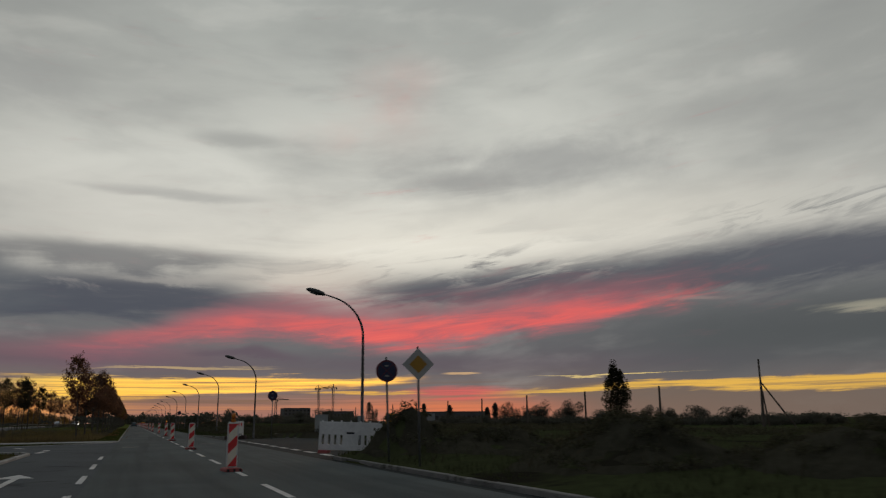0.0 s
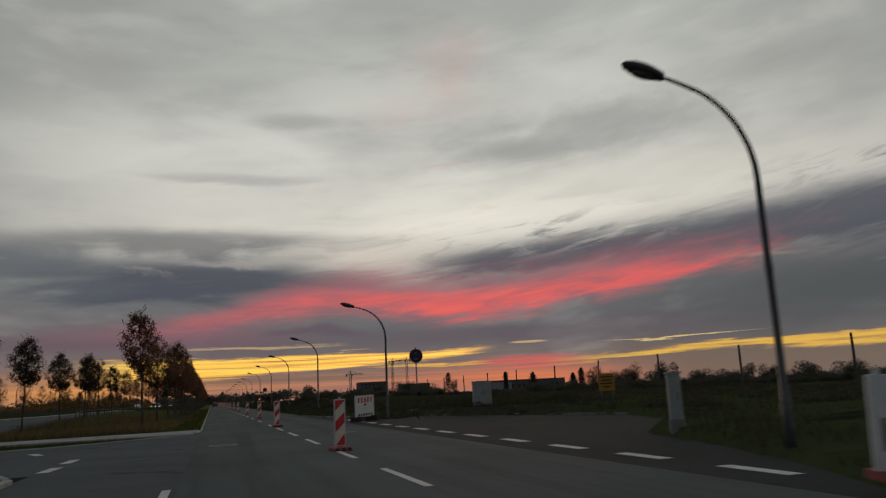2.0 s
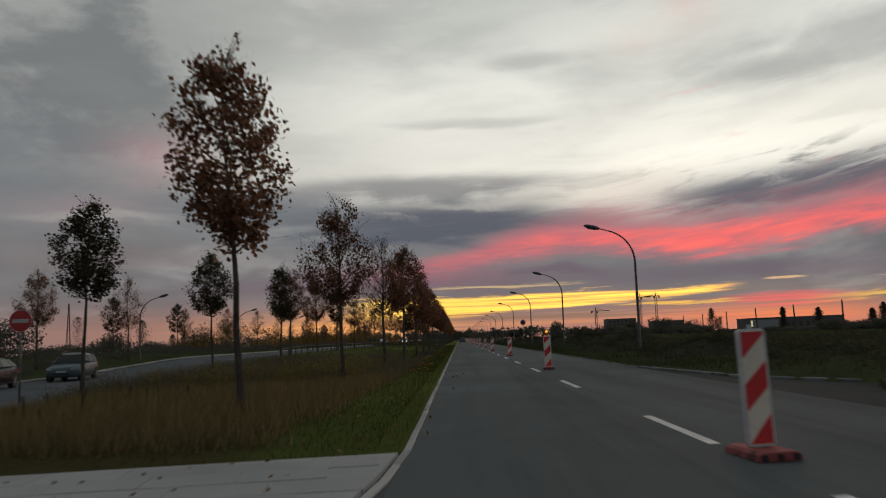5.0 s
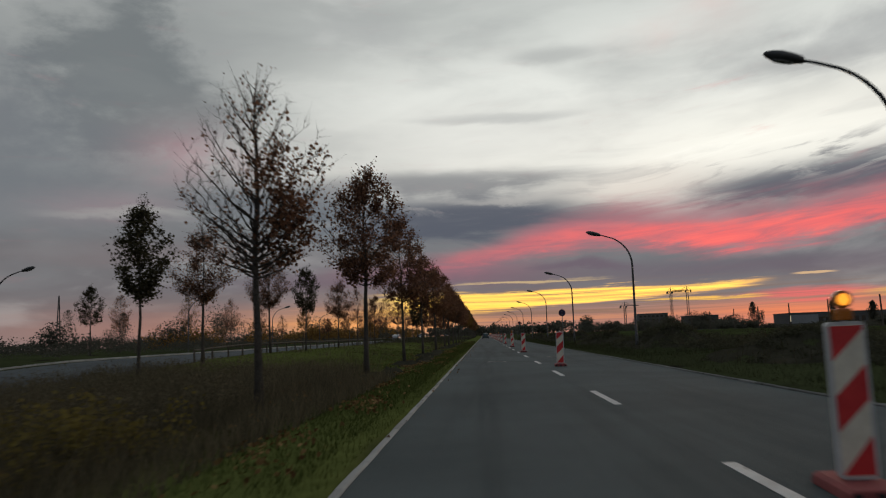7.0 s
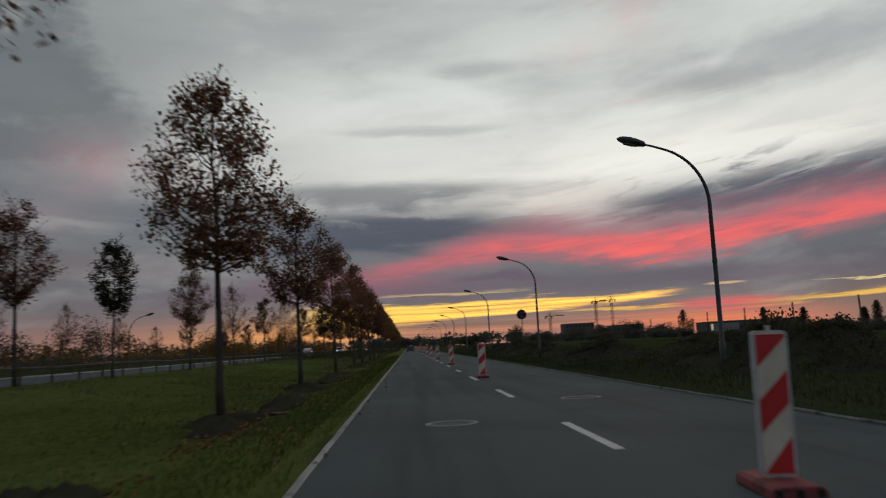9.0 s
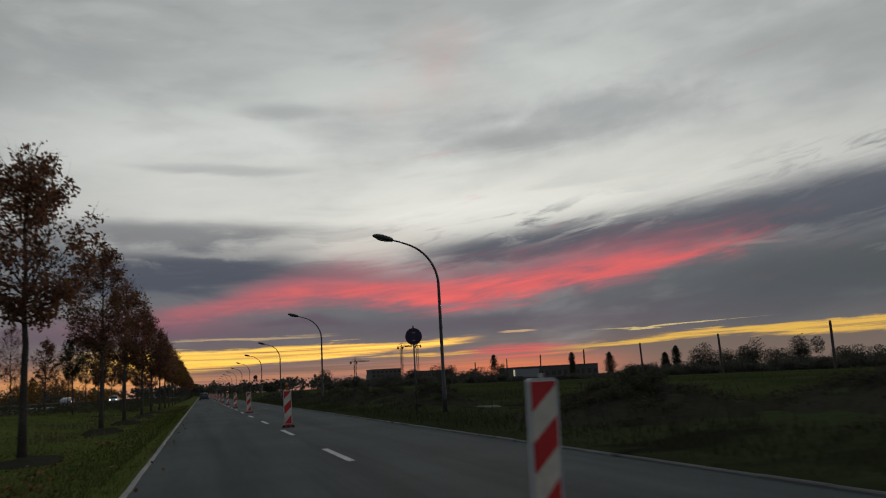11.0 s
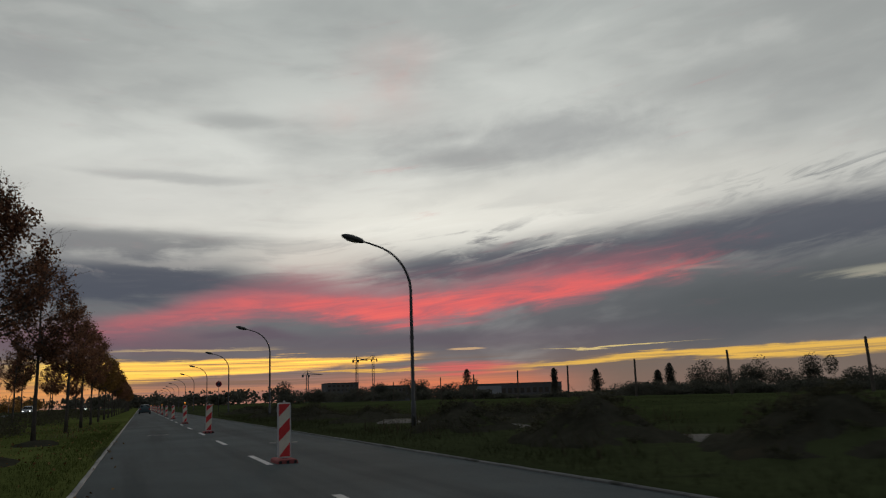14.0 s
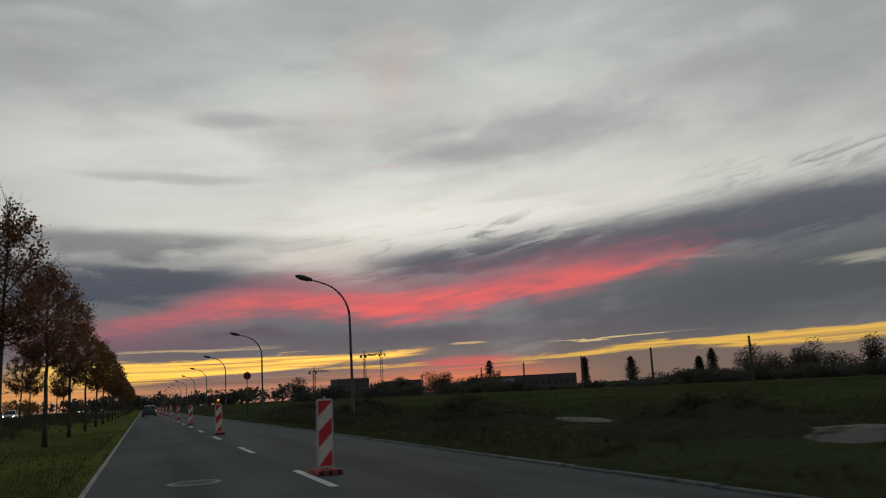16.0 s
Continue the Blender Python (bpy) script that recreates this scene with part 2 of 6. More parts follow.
lay(N.bump2(az, el, 21.5, 7.0, 0.75, 0.75), rgb(238, 124, 74), 0.7)
# the glow dies away to the left in orange, then rose
lay(N.mul(N.bump2(az, fe, -20.0, 18.0, 1.1, 1.6), N.step(az, 0.0, -8.0)), rgb(156, 109, 95), 0.66)
lay(N.mul(N.bump2(az, fe, -7.0, 9.0, 1.1, 0.9), N.step(az, 2.0, -4.0)), rgb(236, 160, 84), 0.8)
lay(cut(N.bump2(az, fe, 22.5, 5.5, 1.95, 0.42), N.mul(n_flat, 0.8), 0.2, 1.0), rgb(222, 98, 94), 0.75)
lay(N.mul(N.step(az, 26.0, 35.0), N.step(el, 2.9, 1.9)), rgb(112, 99, 89), 0.8)
lay(left_slit, glow, 0.9)
lay(N.mul(left_slit, N.step(n_flat, -0.02, 0.14)), rgb(255, 216, 104), 0.6)
lay(cut(N.bump2(az, fe, 15.5, 4.5, 1.95, 0.2), N.mul(n_flat, 0.5), 0.2, 0.7), rgb(240, 184, 84), 0.9)
lay(N.mul(right_slit, N.step(away, 45.0, 22.0, 0.8, 1.0)), rgb(234, 184, 82), 0.9)
lay(cut(N.bump2(az, N.math("SUBTRACT", fe, N.mul(az, 0.02)), 34.0, 7.0, 2.35, 0.09), N.mul(n_flat, 0.8), 0.3, 0.9), rgb(222, 196, 130), 0.85)
lay(cut(N.bump2(az, fe, 23.0, 1.6, 3.35, 0.12), N.mul(n_flat, 0.5), 0.3, 0.8), rgb(214, 176, 130), 0.7)
lay(cut(N.bump2(az, fe, 3.0, 7.0, 3.75, 0.13), N.mul(n_flat, 0.9), 0.3, 0.9), rgb(206, 178, 128), 0.6)
thin = streaks(0.05, 4.5, 12.7, 6, 0.62, 0.25, 0.1)
lay(N.mul(N.bump2(az, el, 6.0, 18.0, 1.7, 1.2), N.step(thin, -0.05, 0.11)), rgb(132, 102, 84), 0.88)
lay(N.mul(N.bump2(az, el, 40.0, 16.0, 2.0, 0.5), N.step(thin, 0.0, 0.14)), rgb(122, 104, 90), 0.85)
lay(N.mul(N.bump2(az, el, 4.0, 14.0, 1.0, 0.5), N.step(thin, 0.05, -0.1)), rgb(232, 152, 80), 0.35)
hair = streaks(0.07, 6.5, 31.7, 6, 0.62, 0.3, 0.1)
lay(N.mul(N.bump2(az, el, 6.0, 17.0, 2.3, 0.9), N.step(hair, 0.0, 0.12)), rgb(116, 97, 90), 0.85)
lay(N.mul(N.bump2(az, el, 42.0, 15.0, 2.2, 0.5), N.step(hair, 0.03, 0.15)), rgb(116, 100, 90), 0.7)
lay(N.bump2(az, el, 10.0, 12.0, 0.35, 0.45), rgb(148, 112, 104), 0.6)
# below the horizon
lay(N.step(el, -0.3, -3.0), rgb(40, 40, 40))
out = N.put("ShaderNodeBackground", Color=sky, Strength=1.0)
N.tree.links.new(out.outputs[0], N.n.new("ShaderNodeOutputWorld").inputs[0])

lamp = bpy.data.lights.new("low_sun", "SUN")
lamp.energy, lamp.angle, lamp.color = 0.25, radians(14), (1.0, 0.62, 0.38)
sun = new("low_sun", lamp)
a, e = radians(SUN_AZ), radians(SUN_EL)
sun.matrix_world = look((0, 0, 50), (-math.sin(a) * 100, -math.cos(a) * 100, 50 - 100 * math.tan(e)))


# ---- materials ----
def material(name, dark, light, scale=6.0, rough=0.8, metal=0.0, bump=0.3, big=0.4, spots=None, per_object=0.0, gloss=0.5, lawn=None, lanes=False):
    """Two tones mixed by fine grain and broad stains at world size, with fine relief. spots: a third colour in blotches."""
    m = bpy.data.materials.new(name)
    m.use_nodes = True
    k = Nodes(m.node_tree)
    b = k.n["Principled BSDF"]
    p = k.n.new("ShaderNodeNewGeometry").outputs["Position"]
    fine, broad = k.noise(p, scale, 6, 0.65), k.noise(p, big, 4, 0.6, 0.4)
    col = k.mix(k.step(k.add(k.mul(fine, 0.6), k.mul(broad, 0.6)), 0.35, 0.85), dark + (1,), light + (1,))
    if spots:
        col = k.mix(k.step(k.noise(p, spots[1], 5, 0.6, 0.5), spots[2], spots[2] + 0.08), col, spots[0] + (1,))
    if lawn:
        x, y = k.put("ShaderNodeSeparateXYZ", Vector=p).outputs[:2]
        x, y = k.add(x, k.mul(k.math("SUBTRACT", broad, 0.5), 2.4)), k.add(y, k.mul(broad, 8.0))
        median = k.mul(k.step(x, -1.3, -1.6), k.step(x, -17.0, -15.5))
        here = k.mul(median, k.math("MAXIMUM", k.step(x, -4.3, -3.4), k.step(y, 98.0, 106.0)))
        col = k.mix(median, col, k.mix(fine, (0.040, 0.034, 0.016, 1), (0.082, 0.066, 0.032, 1)))
        turf = k.mix(k.step(k.add(k.mul(fine, 0.5), k.mul(broad, 0.7)), 0.4, 0.8), lawn[0] + (1,), lawn[1] + (1,))
        col = k.mix(here, col, turf)
    if lawn:
        open_field = k.step(k.add(k.put("ShaderNodeSeparateXYZ", Vector=p).outputs[0], k.mul(broad, 6.0)), 14.0, 19.0)
        open_field = k.mul(open_field, k.step(y, 74.0, 112.0))
        col = k.mix(k.mul(open_field, 0.75), col, k.mix(k.step(broad, 0.35, 0.65), (0.040, 0.052, 0.020, 1), (0.064, 0.080, 0.030, 1)))
    if lanes:
        # long rubbed tracks and tar streaks along the road
        c = k.put("ShaderNodeSeparateXYZ", Vector=p).outputs
        q = k.put("ShaderNodeCombineXYZ", X=k.mul(c[0], 1.1), Y=k.mul(c[1], 0.035), Z=3.0).outputs[0]
        col = k.mix(k.step(k.noise(q, 1.0, 5, 0.6, 0.2), 0.42, 0.68, 0.0, 0.55), col, tuple(0.72 * v for v in dark) + (1,))
    if per_object:
        r = k.n.new("ShaderNodeObjectInfo").outputs["Random"]
        col = k.mix(k.mul(r, per_object), col, tuple(0.45 * c for c in dark) + (1,))
    k.set(b, "Base Color", col)
    k.set(b, "Roughness", k.step(fine, 0.3, 0.7, max(0.05, rough - 0.12), min(1, rough + 0.1)))
    k.set(b, "Metallic", metal)
    k.set(b, "Specular IOR Level", gloss)
    if bump:
        h = k.put("ShaderNodeBump", Strength=bump, Distance=0.02, Height=k.noise(p, scale * 3, 5, 0.7))
        k.set(b, "Normal", h.outputs[0])
    return m


def glowing(name, colour, strength):
    m = bpy.data.materials.new(name)
    m.use_nodes = True
    b = m.node_tree.nodes["Principled BSDF"]
    b.inputs["Base Color"].default_value = colour + (1,)
    b.inputs["Emission Color"].default_value = colour + (1,)
    b.inputs["Emission Strength"].default_value = strength
    return m


def foliage(name, dark, light, through_it=0.3):
    """Leaves: each leaf its own tone, some light passing through."""
    m = bpy.data.materials.new(name)
    m.use_nodes = True
    k = Nodes(m.node_tree)
    b = k.n["Principled BSDF"]
    r = k.n.new("ShaderNodeNewGeometry").outputs["Random Per Island"]
    o = k.n.new("ShaderNodeObjectInfo").outputs["Random"]
    col = k.mix(k.step(k.add(k.mul(r, 0.75), k.mul(o, 0.35)), 0.1, 1.0), dark + (1,), light + (1,))
    k.set(b, "Base Color", col)
    k.set(b, "Roughness", 0.65)
    k.set(b, "Specular IOR Level", 0.0)
    t = k.put("ShaderNodeBsdfTranslucent", Color=col)
    s = k.put("ShaderNodeMixShader", i0=through_it, i1=b.outputs[0], i2=t.outputs[0])
    k.tree.links.new(s.outputs[0], k.n["Material Output"].inputs[0])
    return m


ASPHALT = material("asphalt", (0.070, 0.083, 0.085), (0.122, 0.142, 0.144), 38, 0.92, 0, 0.55, 0.22, gloss=0.12, lanes=True)
OLD_ASPHALT = material("old_asphalt", (0.062, 0.072, 0.079), (0.110, 0.124, 0.134), 30, 0.92, 0, 0.5, 0.3, ((0.046, 0.053, 0.059), 0.5, 0.6), gloss=0.12)
BAY_ASPHALT = material("side_road_asphalt", (0.020, 0.024, 0.025), (0.038, 0.044, 0.046), 30, 0.92, 0, 0.5, 0.3, ((0.020, 0.023, 0.025), 0.5, 0.6), gloss=0.12)
PAINT = material("road_paint", (0.42, 0.42, 0.41), (0.68, 0.68, 0.66), 14, 0.7, 0, 0.3, 1.2, ((0.16, 0.16, 0.16), 7, 0.63))
CONCRETE = material("kerb_concrete", (0.30, 0.30, 0.29), (0.46, 0.45, 0.43), 18, 0.85, 0, 0.4, 0.8, ((0.16, 0.16, 0.15), 2.2, 0.60), per_object=0.5)
OLD_KERB = material("weathered_kerb", (0.15, 0.15, 0.145), (0.27, 0.265, 0.255), 18, 0.9, 0, 0.4, 0.8, ((0.06, 0.065, 0.05), 1.6, 0.56), per_object=0.6)
WORN_CONCRETE = material("worn_concrete", (0.085, 0.088, 0.088), (0.15, 0.152, 0.15), 20, 0.9, 0, 0.5, 0.5, ((0.06, 0.062, 0.058), 1.1, 0.6))
SLAB = material("paving_concrete", (0.24, 0.245, 0.24), (0.37, 0.37, 0.36), 22, 0.85, 0, 0.35, 0.5, ((0.13, 0.13, 0.12), 4.5, 0.66), per_object=0.12)
GROUND = material("field_soil_and_turf", (0.036, 0.041, 0.021), (0.062, 0.074, 0.034), 3.5, 0.97, 0, 0.9, 0.09, ((0.026, 0.024, 0.018), 0.22, 0.57), gloss=0.0,
                  lawn=((0.066, 0.080, 0.024), (0.125, 0.145, 0.044)))
EARTH = material("heaped_earth", (0.030, 0.029, 0.021), (0.060, 0.057, 0.042), 4.5, 0.97, 0, 0.8, 0.5, ((0.058, 0.050, 0.034), 0.9, 0.6), gloss=0.0)
SAND = material("pale_wet_sand", (0.090, 0.083, 0.073), (0.205, 0.188, 0.166), 5, 0.85, 0, 0.8, 0.7, ((0.045, 0.041, 0.033), 1.6, 0.54), gloss=0.15)
GRASS = foliage("grass_blades", (0.040, 0.052, 0.014), (0.094, 0.114, 0.034), 0.35)
ROUGH_GRASS = foliage("rough_dark_grass", (0.036, 0.041, 0.020), (0.062, 0.070, 0.033), 0.3)
WEED = foliage("dry_weeds", (0.112, 0.088, 0.042), (0.29, 0.22, 0.105), 0.4)
GREY_WEED = foliage("withered_weeds", (0.080, 0.071, 0.047), (0.21, 0.178, 0.115), 0.45)
OLIVE_WEED = foliage("yellowing_weeds", (0.085, 0.072, 0.024), (0.24, 0.19, 0.06), 0.45)
FAR_LEAF = foliage("far_tree_leaves", (0.075, 0.076, 0.062), (0.12, 0.12, 0.097), 0.6)
SCRUB = foliage("dark_scrub_leaves", (0.052, 0.052, 0.034), (0.095, 0.094, 0.062), 0.5)
DARK_WEED = foliage("dark_weeds", (0.048, 0.043, 0.028), (0.088, 0.078, 0.050), 0.4)
LEAF = foliage("autumn_leaves", (0.080, 0.046, 0.034), (0.32, 0.165, 0.10), 0.55)
LEAF_GOLD = foliage("golden_leaves", (0.090, 0.056, 0.022), (0.30, 0.18, 0.06), 0.55)
LEAF_GREEN = foliage("late_green_leaves", (0.035, 0.035, 0.022), (0.085, 0.075, 0.042), 0.35)
LITTER = foliage("fallen_leaves", (0.09, 0.048, 0.022), (0.30, 0.19, 0.085), 0.1)
BARK = material("tree_bark", (0.050, 0.045, 0.040), (0.12, 0.106, 0.092), 24, 0.95, 0, 0.8, 2.0, gloss=0.05)
STEEL = material("galvanised_steel", (0.10, 0.103, 0.107), (0.17, 0.173, 0.176), 12, 0.55, 0.5, 0.1, 1.5)
LAMP_PAINT = material("dark_lamp_paint", (0.042, 0.043, 0.045), (0.078, 0.079, 0.081), 10, 0.5, 0.1, 0.1, 1.0)
LAMP_GLASS = material("dusty_lamp_glass", (0.10, 0.10, 0.10), (0.20, 0.20, 0.19), 10, 0.25, 0, 0.0, 1.0)
WHITE_FOIL = material("white_reflective_foil", (0.62, 0.57, 0.46), (0.80, 0.75, 0.62), 9, 0.45, 0, 0.05, 2.5, ((0.42, 0.39, 0.33), 6, 0.68))
RED_FOIL = material("red_reflective_foil", (0.52, 0.022, 0.026), (0.68, 0.040, 0.040), 9, 0.45, 0, 0.05, 2.5, ((0.33, 0.02, 0.022), 6, 0.68))
GREY_PLASTIC = material("pale_plastic_frame", (0.46, 0.46, 0.46), (0.62, 0.62, 0.61), 9, 0.55, 0, 0.1, 2.0, ((0.30, 0.30, 0.29), 4, 0.64))
WHITE_PLASTIC = material("white_plastic", (0.60, 0.60, 0.59), (0.80, 0.80, 0.78), 9, 0.5, 0, 0.1, 2.0, ((0.42, 0.41, 0.39), 3, 0.66))
FOOT = material("recycled_rubber", (0.24, 0.052, 0.052), (0.36, 0.090, 0.085), 16, 0.85, 0, 0.5, 2.0, ((0.10, 0.03, 0.028), 4, 0.6))
DARK_FOOT = material("dirty_rubber", (0.030, 0.016, 0.015), (0.060, 0.034, 0.030), 16, 0.9, 0, 0.5, 2.0)
BLACK_RUBBER = material("black_rubber", (0.012, 0.012, 0.013), (0.028, 0.028, 0.03), 16, 0.85, 0, 0.3, 2.0)
AMBER = material("amber_lens_unlit", (0.40, 0.11, 0.015), (0.52, 0.17, 0.02), 9, 0.25, 0, 0.0, 2.0)
AMBER_LIT = glowing("amber_lens_lit", (1.0, 0.36, 0.03), 1.0)
SIGN_BLUE = material("sign_blue", (0.008, 0.014, 0.052), (0.012, 0.021, 0.072), 6, 0.45, 0, 0.0, 2.0)
SIGN_RED = material("sign_red", (0.34, 0.016, 0.02), (0.45, 0.028, 0.03), 6, 0.45, 0, 0.0, 2.0)
SIGN_WHITE = material("sign_white", (0.34, 0.34, 0.33), (0.46, 0.46, 0.44), 6, 0.45, 0, 0.0, 2.0)
# Sign red darkened, so the backlit faces' shade is in the colour.
SIGN_DIM_RED = material("shaded_sign_red", (0.085, 0.010, 0.024), (0.12, 0.014, 0.032), 6, 0.5, 0, 0.0, 2.0)
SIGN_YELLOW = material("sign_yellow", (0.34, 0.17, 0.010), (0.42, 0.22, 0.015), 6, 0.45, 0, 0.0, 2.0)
SIGN_BACK = material("sign_back_aluminium", (0.22, 0.22, 0.22), (0.32, 0.32, 0.32), 10, 0.5, 0.6, 0.0, 2.0)
CABINET = material("grey_cabinet_paint", (0.26, 0.28, 0.27), (0.36, 0.38, 0.37), 8, 0.6, 0, 0.1, 1.5, ((0.2, 0.2, 0.19), 2.5, 0.65))
IRON = material("cast_iron", (0.08, 0.082, 0.084), (0.15, 0.152, 0.152), 40, 0.8, 0.0, 0.6, 3.0)
WOOD = material("weathered_wood", (0.05, 0.042, 0.033), (0.12, 0.10, 0.08), 14, 0.9, 0, 0.5, 1.5)
FAR_WALL = material("far_building_wall", (0.07, 0.07, 0.075), (0.12, 0.12, 0.125), 0.6, 0.9, 0, 0.0, 0.05)
PALE_WALL = material("pale_building_wall", (0.22, 0.23, 0.25), (0.30, 0.31, 0.33), 0.6, 0.9, 0, 0.0, 0.05)
WINDOW_LIT = glowing("lit_window", (1.0, 0.85, 0.55), 0.32)
WINDOW_DARK = material("dark_window_glass", (0.02, 0.022, 0.025), (0.04, 0.042, 0.046), 3, 0.1, 0, 0.0, 0.5)
CAR_DARK = material("dark_car_paint", (0.012, 0.013, 0.016), (0.020, 0.021, 0.025), 30, 0.3, 0.0, 0.0, 1.0, gloss=0.06)
CAR_GREY = material("blue_grey_car_paint", (0.055, 0.082, 0.090), (0.085, 0.12, 0.13), 30, 0.3, 0.0, 0.0, 1.0, gloss=0.12)
CAR_SILVER = material("silver_car_paint", (0.30, 0.31, 0.32), (0.40, 0.41, 0.42), 30, 0.28, 0.5, 0.0, 1.0)
CAR_GLASS = material("car_glass", (0.008, 0.009, 0.011), (0.014, 0.016, 0.018), 5, 0.12, 0, 0.0, 0.5, gloss=0.1)
HEADLIGHT = material("headlight_glass", (0.45, 0.46, 0.47), (0.6, 0.6, 0.6), 8, 0.12, 0.3, 0.0, 1.0)
HEADLIGHT_LIT = glowing("headlight_lit", (1.0, 0.97, 0.9), 6.0)
TAIL = material("tail_light", (0.30, 0.01, 0.012), (0.42, 0.02, 0.02), 8, 0.2, 0, 0.0, 1.0)


# ---- building blocks ----
class Geo:
    """Collects corners and faces of one mesh."""

    def __init__(self):
        self.v, self.f = [], []

    def face(self, pts):
        n = len(self.v)
        self.v.extend(tuple(p) for p in pts)
        self.f.append(tuple(range(n, n + len(pts))))

    def box(self, x0, x1, y0, y1, z0, z1, m=None):
        pts = [Vector((x, y, z)) for z in (z0, z1) for x, y in ((x0, y0), (x1, y0), (x1, y1), (x0, y1))]
        if m is not None:
            pts = [m @ p for p in pts]
        n = len(self.v)
        self.v.extend(tuple(p) for p in pts)
        for q in ((0, 3, 2, 1), (4, 5, 6, 7), (0, 1, 5, 4), (1, 2, 6, 5), (2, 3, 7, 6), (3, 0, 4, 7)):
            self.f.append(tuple(n + k for k in q))
        return self

    def prism(self, outline, d0, d1, axis="y"):
        """An outline pushed through from d0 to d1: (x, z) along y, (x, y) along z or (y, z) along x."""
        lay_out = {"y": lambda a, b, d: (a, d, b), "z": lambda a, b, d: (a, b, d), "x": lambda a, b, d: (d, a, b)}[axis]
        n, k = len(self.v), len(outline)
        for d in (d0, d1):
            self.v.extend(lay_out(a, b, d) for a, b in outline)
        self.f.append(tuple(n + i for i in range(k)))
        self.f.append(tuple(n + k + i for i in reversed(range(k))))
        for i in range(k):
            j = (i + 1) % k
            self.f.append((n + j, n + i, n + k + i, n + k + j))
        return self

    def tube(self, pts, radii, sides=8, cap=True):
        pts = [Vector(p) for p in pts]
        n0 = len(self.v)
        side = Vector((1, 0, 0))
        for i, p in enumerate(pts):
            t = (pts[min(i + 1, len(pts) - 1)] - pts[max(i - 1, 0)]).normalized()
            side = (side - t * side.dot(t))
            side = side.normalized() if side.length > 1e-4 else t.orthogonal().normalized()
            up = t.cross(side)
            r = radii[i] if isinstance(radii, (list, tuple)) else radii
            for k in range(sides):
                a = 2 * math.pi * k / sides
                self.v.append(tuple(p + side * (r * math.cos(a)) + up * (r * math.sin(a))))
        for i in range(len(pts) - 1):
            for k in range(sides):
                a, b = n0 + i * sides + k, n0 + i * sides + (k + 1) % sides
                self.f.append((a, b, b + sides, a + sides))
        if cap:
            self.f.append(tuple(n0 + k for k in reversed(range(sides))))
            self.f.append(tuple(n0 + (len(pts) - 1) * sides + k for k in range(sides)))
        return self

    def disc(self, c, r, y0, y1, sides=28):
        """A round plate facing along y."""
        return self.prism([(c[0] + r * math.cos(2 * math.pi * k / sides), c[1] + r * math.sin(2 * math.pi * k / sides)) for k in range(sides)], y0, y1)

    def mesh(self, name, mat=None, bevel=0.0, smooth=False):
        me = bpy.data.meshes.new(name)
        me.from_pydata(self.v, [], self.f)
        if bevel or len(self.f) < 400:
            bm = bmesh.new()
            bm.from_mesh(me)
            bmesh.ops.recalc_face_normals(bm, faces=bm.faces)
            if bevel:
                bmesh.ops.remove_doubles(bm, verts=bm.verts, dist=1e-5)
            sharp = [e for e in bm.edges if bevel and len(e.link_faces) == 2 and e.calc_face_angle(0) > 0.6]
            if sharp:
                bmesh.ops.bevel(bm, geom=sharp, offset=bevel, segments=2, affect="EDGES", profile=0.6)
            bm.to_mesh(me)
            bm.free()
        if smooth:
            me.polygons.foreach_set("use_smooth", [True] * len(me.polygons))
        me.update()
        if mat:
            me.materials.append(mat)
        return me


def thing(name, label, category, group="", at=None, kind=""):
    ob = new(name)
    if at is not None:
        ob.matrix_world = at
    return tagged(ob, label, category, group, kind)


def part(name, geo, mat, parent, label="", bevel=0.0, smooth=False):
    ob = new(name, geo.mesh(name, mat, bevel, smooth))
    ob.parent = parent
    if label:
        tagged(ob, label)
    return ob


def setting(name, geo, mat, label, category, bevel=0.0, smooth=False, kind="structure"):
    return tagged(new(name, geo.mesh(name, mat, bevel, smooth)), label, category, kind=kind)


rnd = random.Random(11)


# ---- the lie of the land ----
ROAD_L, ROAD_R = -1.62, 5.1
MOUNDS = [(7.1, 24.0, 1.15, 1.4, 1.2), (9.4, 22.2, 1.7, 1.6, 0.72), (9.0, 15.0, 1.8, 2.1, 1.1), (11.6, 11.4, 1.9, 2.0, 0.85), (10.0, 118.0, 2.4, 3.2, 0.95),
          (9.2, 97.0, 2.0, 3.4, 0.75), (8.3, 163.0, 1.2, 1.8, 0.74), (8.4, 170.8, 1.2, 1.7, 0.75), (8.9, 157.4, 1.2, 1.5, 0.85),
          (9.0, 112.3, 1.5, 1.7, 0.95), (12.2, 128.5, 2.0, 2.4, 0.7), (8.6, 147.8, 1.25, 1.6, 0.85), (9.0, 133.0, 1.8, 3.0, 0.7), (9.4, 183.0, 1.6, 2.4, 0.5), (8.6, 193.0, 1.6, 2.6, 0.55),
          (13.0, 176.0, 2.4, 2.6, 0.5), (8.8, 206.0, 1.8, 3.0, 0.6), (9.6, 84.0, 2.0, 3.0, 0.6), (9.5, 226.0, 2.0, 4.0, 0.6), (13.2, 60.5, 3.5, 4.5, 0.2)]
BAY = [(5.1, -60), (5.4, -60), (5.4, 26.8), (6.3, 28.6), (7.35, 31.2), (8.5, 34.8), (9.2, 38.0), (11.1, 40.1), (13.6, 44.0), (15.0, 49.0), (13.4, 54.9), (11.2, 60.6),
       (9.0, 65.4), (7.2, 68.2), (6.1, 70.5), (5.1, 78.0)]


def ease(x, lo, hi):
    s = min(1.0, max(0.0, (x - lo) / (hi - lo)))
    return s * s * (3 - 2 * s)


